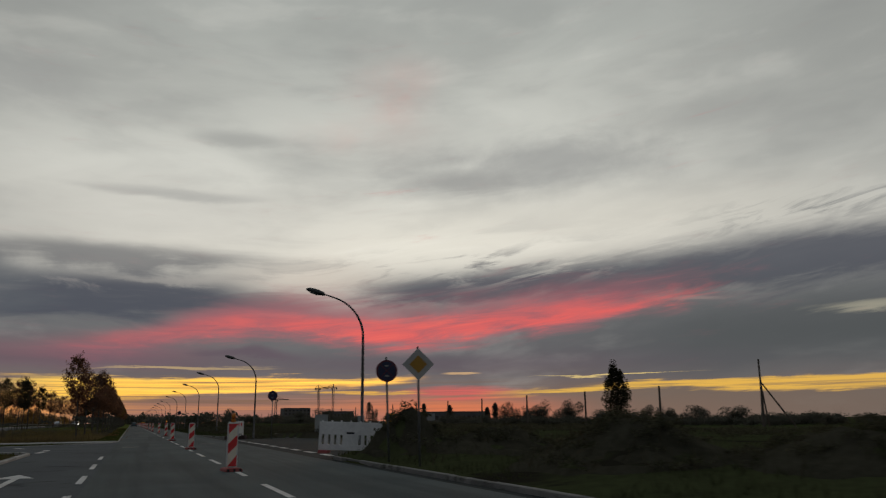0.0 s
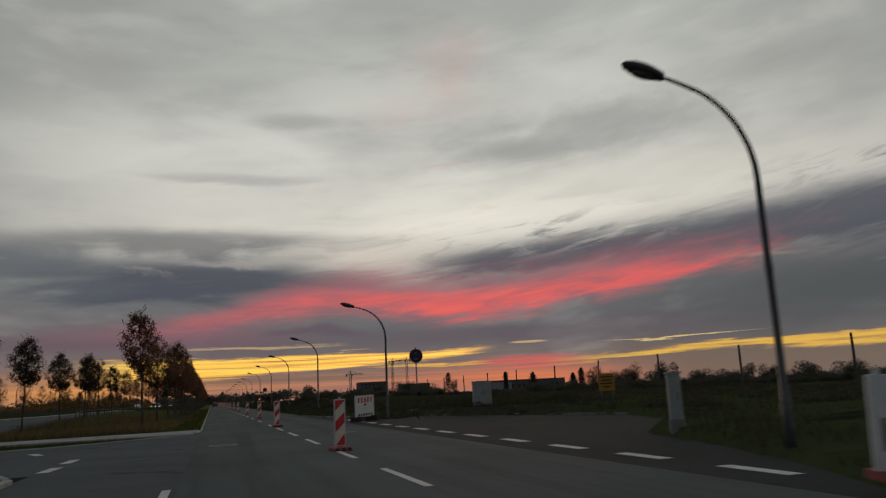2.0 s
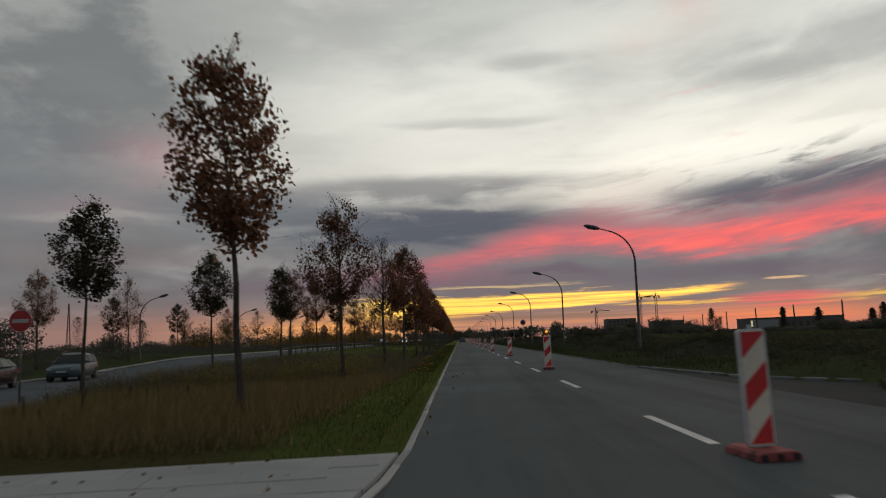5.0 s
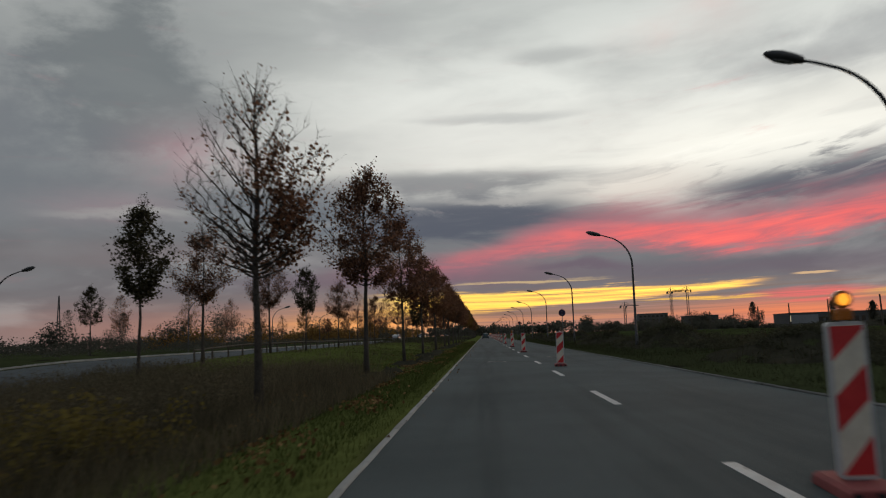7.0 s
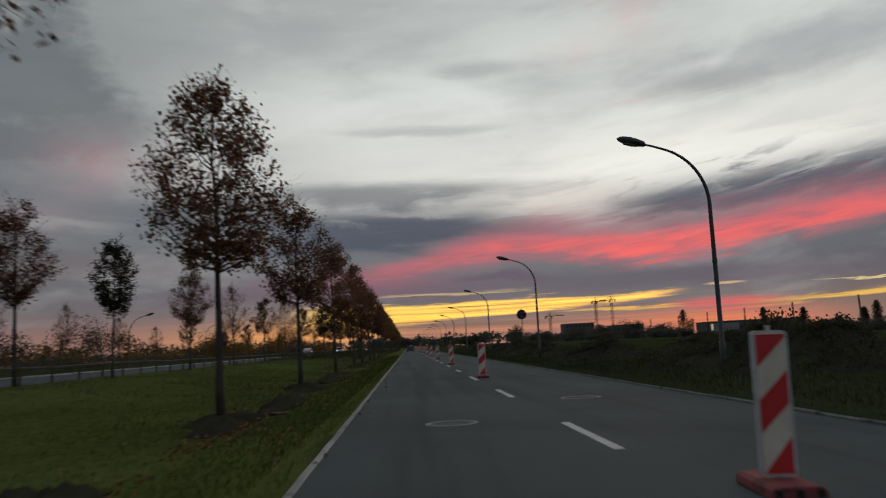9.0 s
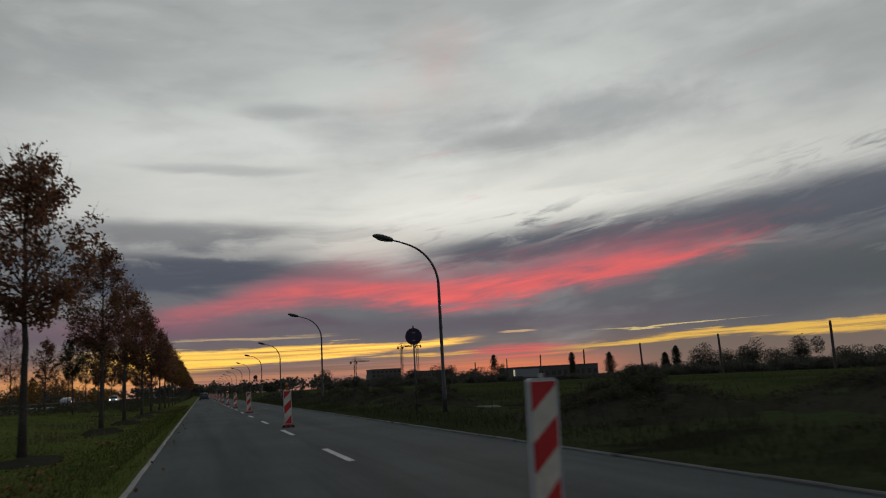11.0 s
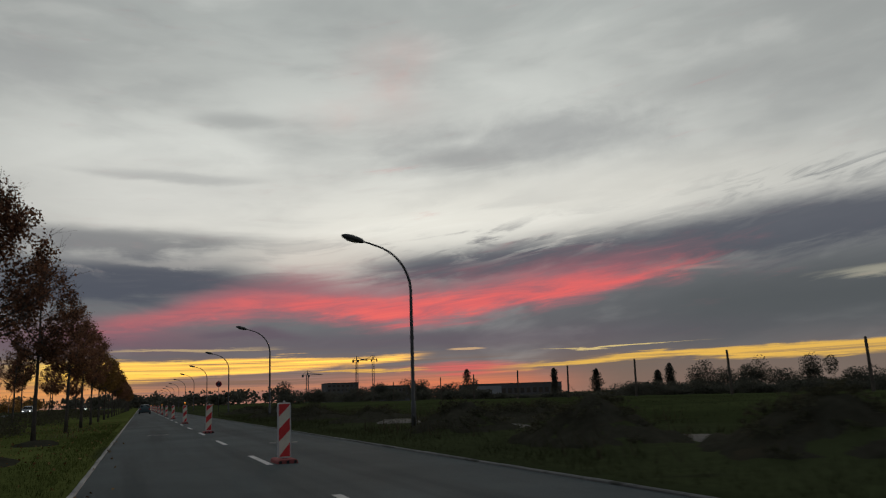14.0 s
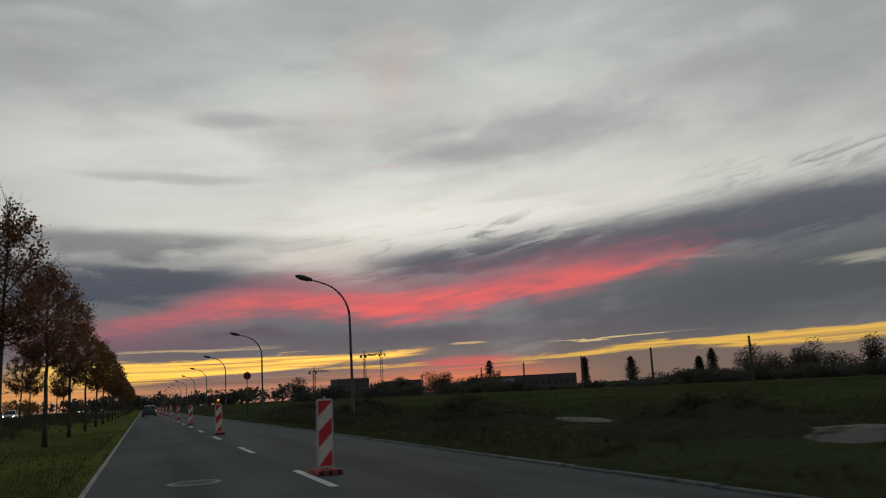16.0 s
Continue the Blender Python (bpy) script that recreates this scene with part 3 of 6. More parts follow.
def in_bay(x, y):
    hit = False
    for (ax, ay), (bx, by) in zip(BAY, BAY[1:] + BAY[:1]):
        if (ay > y) != (by > y) and x < ax + (y - ay) / (by - ay) * (bx - ax):
            hit = not hit
    return hit


def left_rise(x, y):
    """The far carriageway dips by the junction and then climbs a little above ours."""
    return ease(y, 58, 70) * (0.72 * ease(y, 92, 122) - 0.25) * ease(-x, 4, 12.5) + 0.22 * ease(-x, 25, 28) * ease(y, 80, 120)


def near_edge(y):
    """The far carriageway's edge towards the median: a turning lane widens it near the junction."""
    return -12.7 - 2.8 * ease(y, 80, 106)


def median_front(x):
    """Where the kerb of the median's end runs."""
    return 59.3 if x > -1.75 else 54.3 + 5 * ease(x, -2.6, -1.75) if x > -2.7 else 54.3 + (x + 2.7) * 0.95 if x > -6.5 else 50.7 + (x + 6.5) * 0.35


def surface(x, y):
    if x > ROAD_R:
        if in_bay(x, y):
            return -0.12
        z = 0.07 + 0.05 * ease(x, 5.5, 8) + 0.15 * ease(x, 11, 30) - 2.5 * ease(x, 36, 240)
        z += 0.16 * (noise.noise((x * 0.35, y * 0.3, 2.0)) + 0.4) * ease(x, 5.8, 8.5) * (1 - ease(x, 22, 40)) * (1 - 0.9 * ease(x, 9.0, 9.8) * (1 - ease(x, 11.6, 12.4)) * ease(y, 138, 142))
        for mx, my, sx, sy, h in MOUNDS:
            d = ((x - mx) / sx) ** 2 + ((y - my) / sy) ** 2
            if d < 6:
                z += h * math.exp(-1.3 * d) * (1 + 0.35 * noise.noise((x * 0.9, y * 0.9, 5.0)))
        return z
    if x > ROAD_L - 0.02:
        return -0.12
    z = 0.05 + left_rise(x, y)
    if y > 58 and -24.9 < x < near_edge(y) or -24.9 < x < -15.5:
        return z - 0.2
    if x < -24.9 and 39 < y < 51.2:
        return -0.12
    if y < 58.6:
        if y < 38 and x < -4.6:
            return 0.07 if y < 37.2 else -0.12
        if y < median_front(x) + 0.15:
            return -0.12
    z -= 0.17 * ease(-x, 2.2, 3.9) * (1 - ease(-x, 7.0, 10.0)) * ease(y, 64, 80) * (1 - 0.6 * ease(y, 104, 122))
    level = ease(y, 59.4, 61.0) if x > -12.6 else 1.0     # laid flat under the paving
    return z - 0.05 * (1 - level) + 0.05 * noise.noise((x * 0.5, y * 0.5, 0.0)) * ease(-x, 2.2, 4) * level


def grid_lines(spans):
    out = []
    for lo, hi, d in spans:
        k = max(1, round((hi - lo) / d))
        out += [lo + (hi - lo) * i / k for i in range(k)]
    return out + [spans[-1][1]]


gx = grid_lines([(-2400, -400, 500), (-400, -60, 60), (-60, -26, 4), (-26, -1.66, 0.9), (-1.66, -1.59, 0.1), (-1.59, 5.09, 3.5), (5.09, 5.17, 0.1), (5.17, 18, 0.4), (18, 44, 2), (44, 120, 12), (120, 400, 56), (400, 2400, 500)])
gy = grid_lines([(-600, -60, 180), (-60, -10, 8), (-10, 240, 0.8), (240, 330, 3), (330, 600, 30), (600, 3000, 400)])
g = Geo()
for y in gy:
    for x in gx:
        g.v.append((x, y, surface(x, y)))
w = len(gx)
for j in range(len(gy) - 1):
    for i in range(w - 1):
        g.f.append((j * w + i, j * w + i + 1, (j + 1) * w + i + 1, (j + 1) * w + i))
setting("ground", g, GROUND, "dark turf and bare soil on flat land either side of the road", "ground", smooth=True)

# ---- roads ----
g = Geo()
g.box(ROAD_L, ROAD_R, -60, 1500, -0.3, 0.0)
setting("road", g, ASPHALT, "dark grey worn asphalt road with two lanes", "road")
g = Geo()
g.prism(BAY, -0.3, -0.004, "z")
setting("road_bay", g, BAY_ASPHALT, "dark asphalt mouth of a side road at the kerb", "road")
g = Geo()
side = [(-1.62, -60), (-1.62, 60), (-2.2, 56.0), (-2.7, 55.0), (-6.5, 51.2), (-12.5, 48.9), (-12.5, 57.5), (-24.9, 57.5), (-24.9, 52.5), (-29, 50.6), (-220, 50.5),
        (-220, 39.5), (-29, 39.4), (-24.9, 37.5), (-24.9, -60), (-15.5, -60), (-15.5, 36.5), (-13.5, 38.2), (-4.6, 38.2), (-4.6, -60)]
g.prism(list(reversed(side)), -0.3, -0.006, "z")
setting("road_junction", g, OLD_ASPHALT, "grey asphalt of the turning lane and the crossing road", "road")
g = Geo()
ys = [57.5, 60, 63] + [66 + 3 * k for k in range(40)] + [186 + 6 * k for k in range(40)] + [600, 1400]
for y in ys:
    g.v += [(-24.9, y, left_rise(-24.9, y) - 0.01), (near_edge(y), y, left_rise(near_edge(y), y) + 0.02)]
g.f = [(2 * k, 2 * k + 1, 2 * k + 3, 2 * k + 2) for k in range(len(ys) - 1)]
g.v += [(x, y, z - 0.35) for x, y, z in g.v]
k0 = 2 * len(ys)
g.f += [(2 * k + 1, k0 + 2 * k + 1, k0 + 2 * k + 3, 2 * k + 3) for k in range(len(ys) - 1)]
setting("road_opposite", g, OLD_ASPHALT, "grey asphalt carriageway for oncoming traffic beyond the median", "road")

# paved crossing over the median's end
strip = thing("pavement", "pale concrete paving strip across the end of the median", "pavement", kind="structure")
bed = Geo()
bed.prism([(-2.18, 55.3), (-1.95, 56.2), (-1.76, 58.0), (-1.67, 59.6), (-12.0, 57.9), (-12.0, 54.6)], -0.25, 0.046, "z")
part("bedding", bed, SLAB, strip)
bed = Geo()
bed.prism([(-2.7, 54.5), (-2.05, 55.7), (-12.0, 54.55), (-12.0, 52.6), (-4.4, 54.1)], -0.25, 0.028, "z")
part("border", bed, WORN_CONCRETE, strip, "darker worn concrete border")

# ---- road paint ----
marks = thing("road_markings", "white painted dashed lane lines worn by traffic", "road marking", kind="structure")


def dash(x, y0, y1, wide, lean=0.0):
    s = Geo()
    s.prism([(x - wide / 2, y0), (x + wide / 2, y0 + 0.01), (x + wide / 2 + lean, y1), (x - wide / 2 + lean, y1 - 0.02)], -0.002, 0.005, "z")
    part("dash", s, PAINT, marks)


for k in range(-1, 10):
    dash(1.70, 8.4 + 5.70 * k, 11.4 + 5.70 * k, 0.125)
for k in range(38):
    dash(1.72 + rnd.uniform(-0.01, 0.01), 69.2 + 8.66 * k, 72.2 + 8.66 * k, 0.125)
for k in range(13):
    dash(5.98, 26.2 + 2.96 * k, 27.7 + 2.96 * k, 0.25)
for y in (13.6, 19.1, 24.7, 30.8):
    dash(-1.78, y, y + 2.6, 0.125)
for x, y0, y1, le in ((-4.5, 38.9, 40.2, 0.06), (-4.5, 41.5, 42.8, 0.04), (-5.9, 46.0, 47.2, -0.4)):
    dash(x, y0, y1, 0.24, le)
arrow = Geo()
arrow.prism([(-3.3, 18.6), (-3.15, 18.6), (-3.15, 21.6), (-2.85, 21.5), (-3.3, 23.0), (-3.75, 21.5), (-3.3, 21.6)], -0.002, 0.005, "z")
part("arrow", arrow, PAINT, marks)

# ---- manhole covers ----


def manhole(x, y):
    ob = thing("manhole_cover", "round pale iron manhole cover set flush in asphalt", "manhole cover", "manhole covers", pose(x, y, 0, 0, 0, rnd.uniform(0, 90)))
    rim = Geo()
    for k in range(28):
        a0, a1 = 2 * math.pi * k / 28, 2 * math.pi * (k + 1) / 28
        rim.prism([(r * math.cos(a), r * math.sin(a)) for r, a in ((0.34, a0), (0.42, a0), (0.42, a1), (0.34, a1))], -0.02, 0.007, "z")
    part("rim", rim, CONCRETE, ob)
    lid = Geo()
    lid.prism([(0.33 * math.cos(2 * math.pi * k / 28), 0.33 * math.sin(2 * math.pi * k / 28)) for k in range(28)], -0.02, 0.003, "z")
    for k in range(-2, 3):
        lid.box(-0.24, 0.24, k * 0.11 - 0.02, k * 0.11 + 0.02, 0.002, 0.006)
    part("lid", lid, IRON, ob)


for x, y in ((-0.8, 45.2), (3.35, 48.7), (0.1, 107.6), (3.0, 111.4), (3.35, 172.6), (0.0, 184.2), (3.2, 240.0)):
    manhole(x, y)


# ---- street lamps ----
def street_lamp(at, label, group):
    """Tapered pole with a long swept arm towards +x turned to the left, and a flat oval head."""
    ob = thing("street_lamp", label, "street lamp", group, at)
    pole = Geo()
    base = [(0, 0, z) for z in (-0.15, 0.9, 0.92, 3.0, 4.0, 4.6)]
    arm = [(-1.6 + 1.6 * math.cos(a), 0, 4.6 + 1.6 * math.sin(a)) for a in [radians(75) * k / 11 for k in range(1, 12)]]
    arm += [(-1.42, 0, 6.22), (-1.72, 0, 6.295)]
    pole.tube(base + arm, [0.085, 0.085, 0.066, 0.06, 0.056, 0.052] + [0.05 - 0.0017 * k for k in range(13)], 10)
    part("pole", pole, LAMP_PAINT, ob, smooth=True)
    hatch = Geo()
    hatch.box(-0.04, 0.04, -0.092, -0.08, 0.45, 0.8)
    part("hatch", hatch, STEEL, ob)
    clip = Geo()
    clip.tube([(0, 0, 3.0), (0, 0, 3.10)], 0.069, 10)
    part("collar", clip, LAMP_PAINT, ob)
    head = Geo()
    rows = [(-1.62, 0.05, 0.05, 6.27), (-1.66, 0.10, 0.085, 6.285), (-1.84, 0.15, 0.115, 6.325), (-2.02, 0.17, 0.125, 6.37), (-2.20, 0.15, 0.11, 6.41), (-2.32, 0.095, 0.07, 6.44), (-2.38, 0.03, 0.025, 6.455)]
    for x, ry, rz, zc in rows:
        for k in range(14):
            a = 2 * math.pi * k / 14
            s = math.sin(a)
            head.v.append((x, ry * math.cos(a), zc + rz * (s if s > 0 else 0.8 * s)))
    for i in range(len(rows) - 1):
        for k in range(14):
            head.f.append((i * 14 + k, i * 14 + (k + 1) % 14, (i + 1) * 14 + (k + 1) % 14, (i + 1) * 14 + k))
    head.f += [tuple(reversed(range(14))), tuple(range((len(rows) - 1) * 14, len(rows) * 14))]
    hd = part("head", head, LAMP_PAINT, ob, smooth=True)
    lens = Geo()
    oval = [(-2.03 + 0.2 * math.cos(2 * math.pi * k / 16), 0.09 * math.sin(2 * math.pi * k / 16)) for k in range(16)]
    for drop in (0.105, 0.06):
        lens.v += [(x, y, 6.372 - 0.235 * (x + 2.03) - drop) for x, y in oval]
    lens.f = [tuple(range(16)), tuple(range(31, 15, -1))] + [(k, (k + 1) % 16, 16 + (k + 1) % 16, 16 + k) for k in range(16)]
    part("lens", lens, LAMP_GLASS, hd, "dusty glass lens")
    return ob


LAMPS = [31.2, 60.9, 88.6, 115.3, 143.6, 173.0, 203.9, 231.5] + [231.5 + 28.6 * k for k in range(1, 9)]
SET = [-0.05, -0.38, 0.02, 0.02, 0.12, 0.13] + [0.02] * 10     # how high each lamp stands
first = street_lamp(pose(7.68, LAMPS[0], SET[0]), "dark curved steel street lamp on the verge, unlit", "street lamps along the road")
for y, z in zip(LAMPS[1:], SET[1:]):
    copy_thing(first, pose(7.68, y, z, rnd.uniform(-0.4, 0.4), rnd.uniform(-0.4, 0.4), rnd.uniform(-3, 3)))
far = None
for k in range(-1, 9):
    y = 115.0 + 28.3 * k
    at = pose(-27.5, y, surface(-27.5, y) - (1.25 if k < 1 else 1.45), 0, 0, 180 + rnd.uniform(-3, 3))
    if far is None:
        far = street_lamp(at, "dark curved street lamp beyond the opposite carriageway, unlit", "street lamps of the far carriageway")
    else:
        copy_thing(far, at)


# ---- warning beacons ----
def beacon(at, lit):
    label = "red and white striped warning beacon with amber lamp on rubber foot" if lit else "red and white striped warning beacon on a rubber foot"
    ob = thing("warning_beacon", label, "warning beacon", "warning beacons along the lane", at)
    foot = Geo()
    foot.prism([(-0.21, 0.0), (0.21, 0.0), (0.20, 0.065), (0.16, 0.088), (-0.16, 0.088), (-0.20, 0.065)], -0.36, 0.36)
    f = part("foot", foot, FOOT, ob, "reddish recycled rubber foot", bevel=0.012)
    # Thin black boxes on the foot's face imitate the dark inside its hollows.
    for sx in (-0.15, 0.0, 0.15):
        ribs = Geo()
        ribs.box(sx - 0.028, sx + 0.028, -0.368, -0.358, 0.01, 0.068)
        part("slot_shade", ribs, BLACK_RUBBER, f)
    sock = Geo()
    sock.box(-0.06, 0.06, -0.022, 0.022, 0.08, 0.115)
    part("socket", sock, BLACK_RUBBER, ob)

    def rounded(w, h0, h1, r):
        out = []
        for cx, cz, a0 in ((w - r, h1 - r, 0), (-w + r, h1 - r, 90), (-w + r, h0 + r, 180), (w - r, h0 + r, 270)):
            out += [(cx + r * math.cos(radians(a0 + 22.5 * k)), cz + r * math.sin(radians(a0 + 22.5 * k))) for k in range(5)]
        return out

    body = Geo()
    body.prism(rounded(0.135, 0.095, 1.205, 0.04), -0.028, 0.028)
    part("frame_body", body, GREY_PLASTIC, ob, "pale plastic frame")
    face = Geo()
    face.prism(rounded(0.112, 0.118, 1.18, 0.015), -0.032, -0.027)
    panel = part("panel", face, WHITE_FOIL, ob, "white reflective panel")
    wx, z0, z1, st, d = 0.112, 0.123, 1.175, 0.25, 0.224
    bands = ([(-wx, z1), (-wx, z1 - st), (wx, z1 - st + d), (wx, z1)],
             [(-wx, z1 - 2 * st), (-wx, z1 - 3 * st), (wx, z1 - 3 * st + d), (wx, z1 - 2 * st + d)],
             [(-wx, z0), (wx, z0), (wx, z1 - 4 * st + d)])
    for b in bands:
        s = Geo()
        s.prism(b, -0.0345, -0.0318)
        part("stripe", s, RED_FOIL, panel, "red reflective stripe")
    back = Geo()
    back.prism(rounded(0.112, 0.20, 1.18, 0.015), 0.027, 0.032)
    part("back_panel", back, WHITE_FOIL, ob)
    pin = Geo()
    pin.tube([(0, 0, 1.20), (0, 0, 1.245)], 0.018, 10)
    part("pin", pin, GREY_PLASTIC, ob)
    if lit:
        case = Geo()
        case.box(-0.055, 0.055, -0.045, 0.045, 1.215, 1.30)
        lampbox = part("lamp", case, AMBER, ob, "amber warning lamp", bevel=0.012)
        lens = Geo()
        if lit == 2:
            lens.tube([(0, -0.045, 1.365), (0, 0.045, 1.365)], [0.066, 0.066], 20)
        else:
            lens.tube([(-0.042, 0, 1.375), (0.042, 0, 1.375)], [0.08, 0.08], 20)
        part("lens", lens, AMBER, lampbox, "amber plastic lens", bevel=0.015)
        if lit == 2:
            bulb = Geo()
            bulb.tube([(0, -0.056, 1.365), (0, -0.046, 1.365)], [0.032, 0.044], 16)
            part("bulb", bulb, AMBER_LIT, lampbox, "glowing amber bulb")
    return ob


BEACONS = [(1.60, 21.75, 1), (1.80, 39.5, 0), (1.85, 58.8, 0), (2.22, 79.5, 2), (2.25, 101.3, 0), (2.04, 122.8, 0), (2.10, 143.3, 1), (2.05, 164.8, 0), (2.02, 183.7, 0)]
BEACONS += [(2.05, 203.6 + 20.2 * k, 2 if k % 3 == 0 else 0) for k in range(10)]
made = {}
for x, y, lit in BEACONS:
    at = pose(x, y, 0.0, rnd.uniform(-1.2, 1.2), rnd.uniform(-1.2, 1.2), rnd.uniform(-6, 6))
    if lit in made:
        copy_thing(made[lit], at)
    else:
        made[lit] = beacon(at, lit)


# ---- barriers ----
def barrier(at, wide, label, striped):
    """Plastic fence element facing -y, with slots, two feet and knobs on its top rail."""
    ob = thing("barrier_fence", label, "barrier", "barriers by the kerb", at)
    h = wide / 2
    body = Geo()
    if striped:
        body.box(-h, h, -0.03, 0.03, 0.21, 1.10)
        body.box(-h, h, -0.03, 0.03, 0.06, 0.12)
        n = 6
        for i in range(n + 1):
            x = -h + 0.09 + (wide - 0.18) * i / n
            body.box(x - 0.09, x + 0.09, -0.03, 0.03, 0.115, 0.215)
    else:
        body.box(-h, h, -0.03, 0.03, 0.60, 1.02)
        body.box(-h, h, -0.03, 0.03, 0.10, 0.28)
    part("fence_frame", body, WHITE_PLASTIC, ob, bevel=0.01)
    top = 1.10 if striped else 1.02
    if striped:
        n = 5
        for i in range(n):
            t = Geo()
            x = -h + 0.16 + (wide - 0.32) * (i + 0.5) / n
            t.box(x - 0.085, x + 0.085, -0.0345, -0.0295, 0.76, 1.02)
            part("red_panel", t, RED_FOIL, ob, "red reflective panel")
        # Black plates over the openings stand for the shade behind them.
        for i in range(6):
            t = Geo()
            x = -h + 0.2 + (wide - 0.4) * (i + 0.5) / 6
            t.box(x - 0.075, x + 0.075, -0.034, -0.0295, 0.11, 0.23)
            part("slot_shade", t, BLACK_RUBBER, ob, "black plate for the shade in an opening")
    else:
        slots = [c * h for c in (-0.87, -0.67, -0.48, -0.29, 0.29, 0.48, 0.67, 0.87)]
        edges = [-h] + [v for c in slots for v in (c - 0.042, c + 0.042)] + [h]
        for x0, x1 in zip(edges[::2], edges[1::2]):
            t = Geo()
            t.box(x0, x1, -0.028, 0.028, 0.275, 0.605)
            part("slat" if x1 - x0 < 0.4 else "centre_plate", t, WHITE_PLASTIC, ob)
    badge = Geo()
    badge.box(-0.13, 0.13, -0.0335, -0.025, 0.63, 0.69)
    part("badge", badge, BLACK_RUBBER, ob, "dark unreadable badge")
    for i in range(7):
        kn = Geo()
        x = -h + 0.1 + (wide - 0.2) * i / 6
        kn.tube([(x, 0, top - 0.01), (x, 0, top + 0.05)], [0.032, 0.024], 8)
        part("knob", kn, WHITE_PLASTIC, ob)
    for sx in (-h + 0.2, h - 0.2):
        ft = Geo()
        low = -0.16 if striped else 0.0
        ft.prism([(-0.36, low), (0.36, low), (0.33, 0.1), (-0.33, 0.1)], sx - 0.16, sx + 0.16, "x")
        part("foot", ft, DARK_FOOT if striped else FOOT, ob, "worn rubber foot", bevel=0.012)
    return ob


barrier(pose(5.95, 26.5, 0.16, 0, 2, -22), 2.1, "white plastic barrier fence with slots on two feet", 0)
barrier(pose(6.27, 59.82, 0.15, 0, -1, 50), 1.9, "white plastic barrier fence with red top panels, leaning", 1)


# ---- cabinets and signs ----
def cabinet(at, wx, wy, h, label):
    ob = thing("utility_cabinet", label, "cabinet", at=at)
    b = Geo()
    b.box(-wx / 2, wx / 2, -wy / 2, wy / 2, 0.12, h - 0.05)
    part("body", b, CABINET, ob, bevel=0.012)
    p = Geo()
    p.box(-wx / 2 - 0.02, wx / 2 + 0.02, -wy / 2 - 0.02, wy / 2 + 0.02, -0.4, 0.125)
    part("plinth", p, OLD_KERB, ob, "concrete plinth")
    r = Geo()
    r.prism([(-wx / 2 - 0.03, h - 0.055), (wx / 2 + 0.03, h - 0.055), (wx / 2 + 0.03, h - 0.02), (0, h), (-wx / 2 - 0.03, h - 0.02)], -wy / 2 - 0.03, wy / 2 + 0.03)
    part("roof", r, CABINET, ob)
    n = 2 if wx > 0.7 else 1
    for k in range(n):
        d = Geo()
        x0 = -wx / 2 + 0.03 + k * (wx - 0.06) / n
        d.box(x0 + 0.01, x0 + (wx - 0.06) / n - 0.01, -wy / 2 - 0.014, -wy / 2 + 0.002, 0.17, h - 0.1)
        door = part("door", d, CABINET, ob, bevel=0.004)
        hd = Geo()
        hx = x0 + (0.07 if k else (wx - 0.06) / n - 0.07)
        hd.box(hx - 0.012, hx + 0.012, -wy / 2 - 0.03, -wy / 2 - 0.012, h * 0.45, h * 0.6)
        part("handle", hd, STEEL, door, "steel handle")


cabinet(pose(12.5, 59.6, surface(12.5, 59.6), 0, 0, -8), 0.95, 0.40, 1.35, "pale grey double-door utility cabinet on the verge")
cabinet(pose(9.15, 36.6, 0.24, 0, 0, -20), 0.28, 0.25, 1.22, "narrow pale grey control cabinet by the side road")


def sign_post(ob, h, r=0.03, lean=0.0):
    p = Geo()
    p.tube([(0, 0.05, -0.1), (0, 0.05, h)], r, 10)
    post = part("post", p, STEEL, ob, "galvanised post", smooth=True)
    c = Geo()
    c.tube([(0, 0.05, h), (0, 0.05, h + 0.025)], [r + 0.004, r * 0.6], 10)
    part("cap", c, BLACK_RUBBER, post)
    for z in (h - 0.18, h - 0.45):
        k = Geo()
        k.box(-0.05, 0.05, 0.008, 0.022, z - 0.012, z + 0.012)
        part("clamp", k, STEEL, post)


def round_sign(at, zc, face, label, r=0.30):
    ob = thing("traffic_sign", label, "traffic sign", at=at)
    sign_post(ob, zc + r + 0.06)
    b = Geo()
    b.disc((0, zc), r, 0.0, 0.008)
    plate = part("plate", b, SIGN_BACK, ob, "aluminium sign plate")
    f = Geo()
    f.disc((0, zc), r - 0.002, -0.003, 0.0005)
    part("rim", f, SIGN_WHITE if face == "entry" else SIGN_RED if face == "red" else SIGN_DIM_RED, plate)
    f = Geo()
    f.disc((0, zc), r - 0.012 if face == "entry" else r - 0.12 if face == "red" else r - 0.05, -0.006, -0.0025)
    part("field", f, SIGN_BLUE if face != "entry" else SIGN_RED, plate)
    if face == "entry":
        f = Geo()
        f.box(-r * 0.72, r * 0.72, -0.009, -0.0055, zc - 0.055, zc + 0.055)
        part("bar", f, SIGN_WHITE, plate, "white bar")
    else:
        for lean in (1, -1) if face == "stop" else (1,):
            f = Geo()
            q = (r - 0.05) * 0.7071
            o = 0.02 * 1.414
            f.prism([(-lean * q - o / 2, zc + q), (-lean * q + o / 2, zc + q), (lean * q + o / 2, zc - q), (lean * q - o / 2, zc - q)], -0.009 - 0.001 * lean, -0.0055)
            part("diagonal", f, SIGN_DIM_RED, plate, "red diagonal darkened as in shade")
        for zz in (0.14, -0.14):
            f = Geo()
            f.box(-0.06, 0.06, -0.0085, -0.0055, zc + zz - 0.02, zc + zz + 0.02)
            part("arrow_mark", f, SIGN_BACK, plate, "small pale mark")


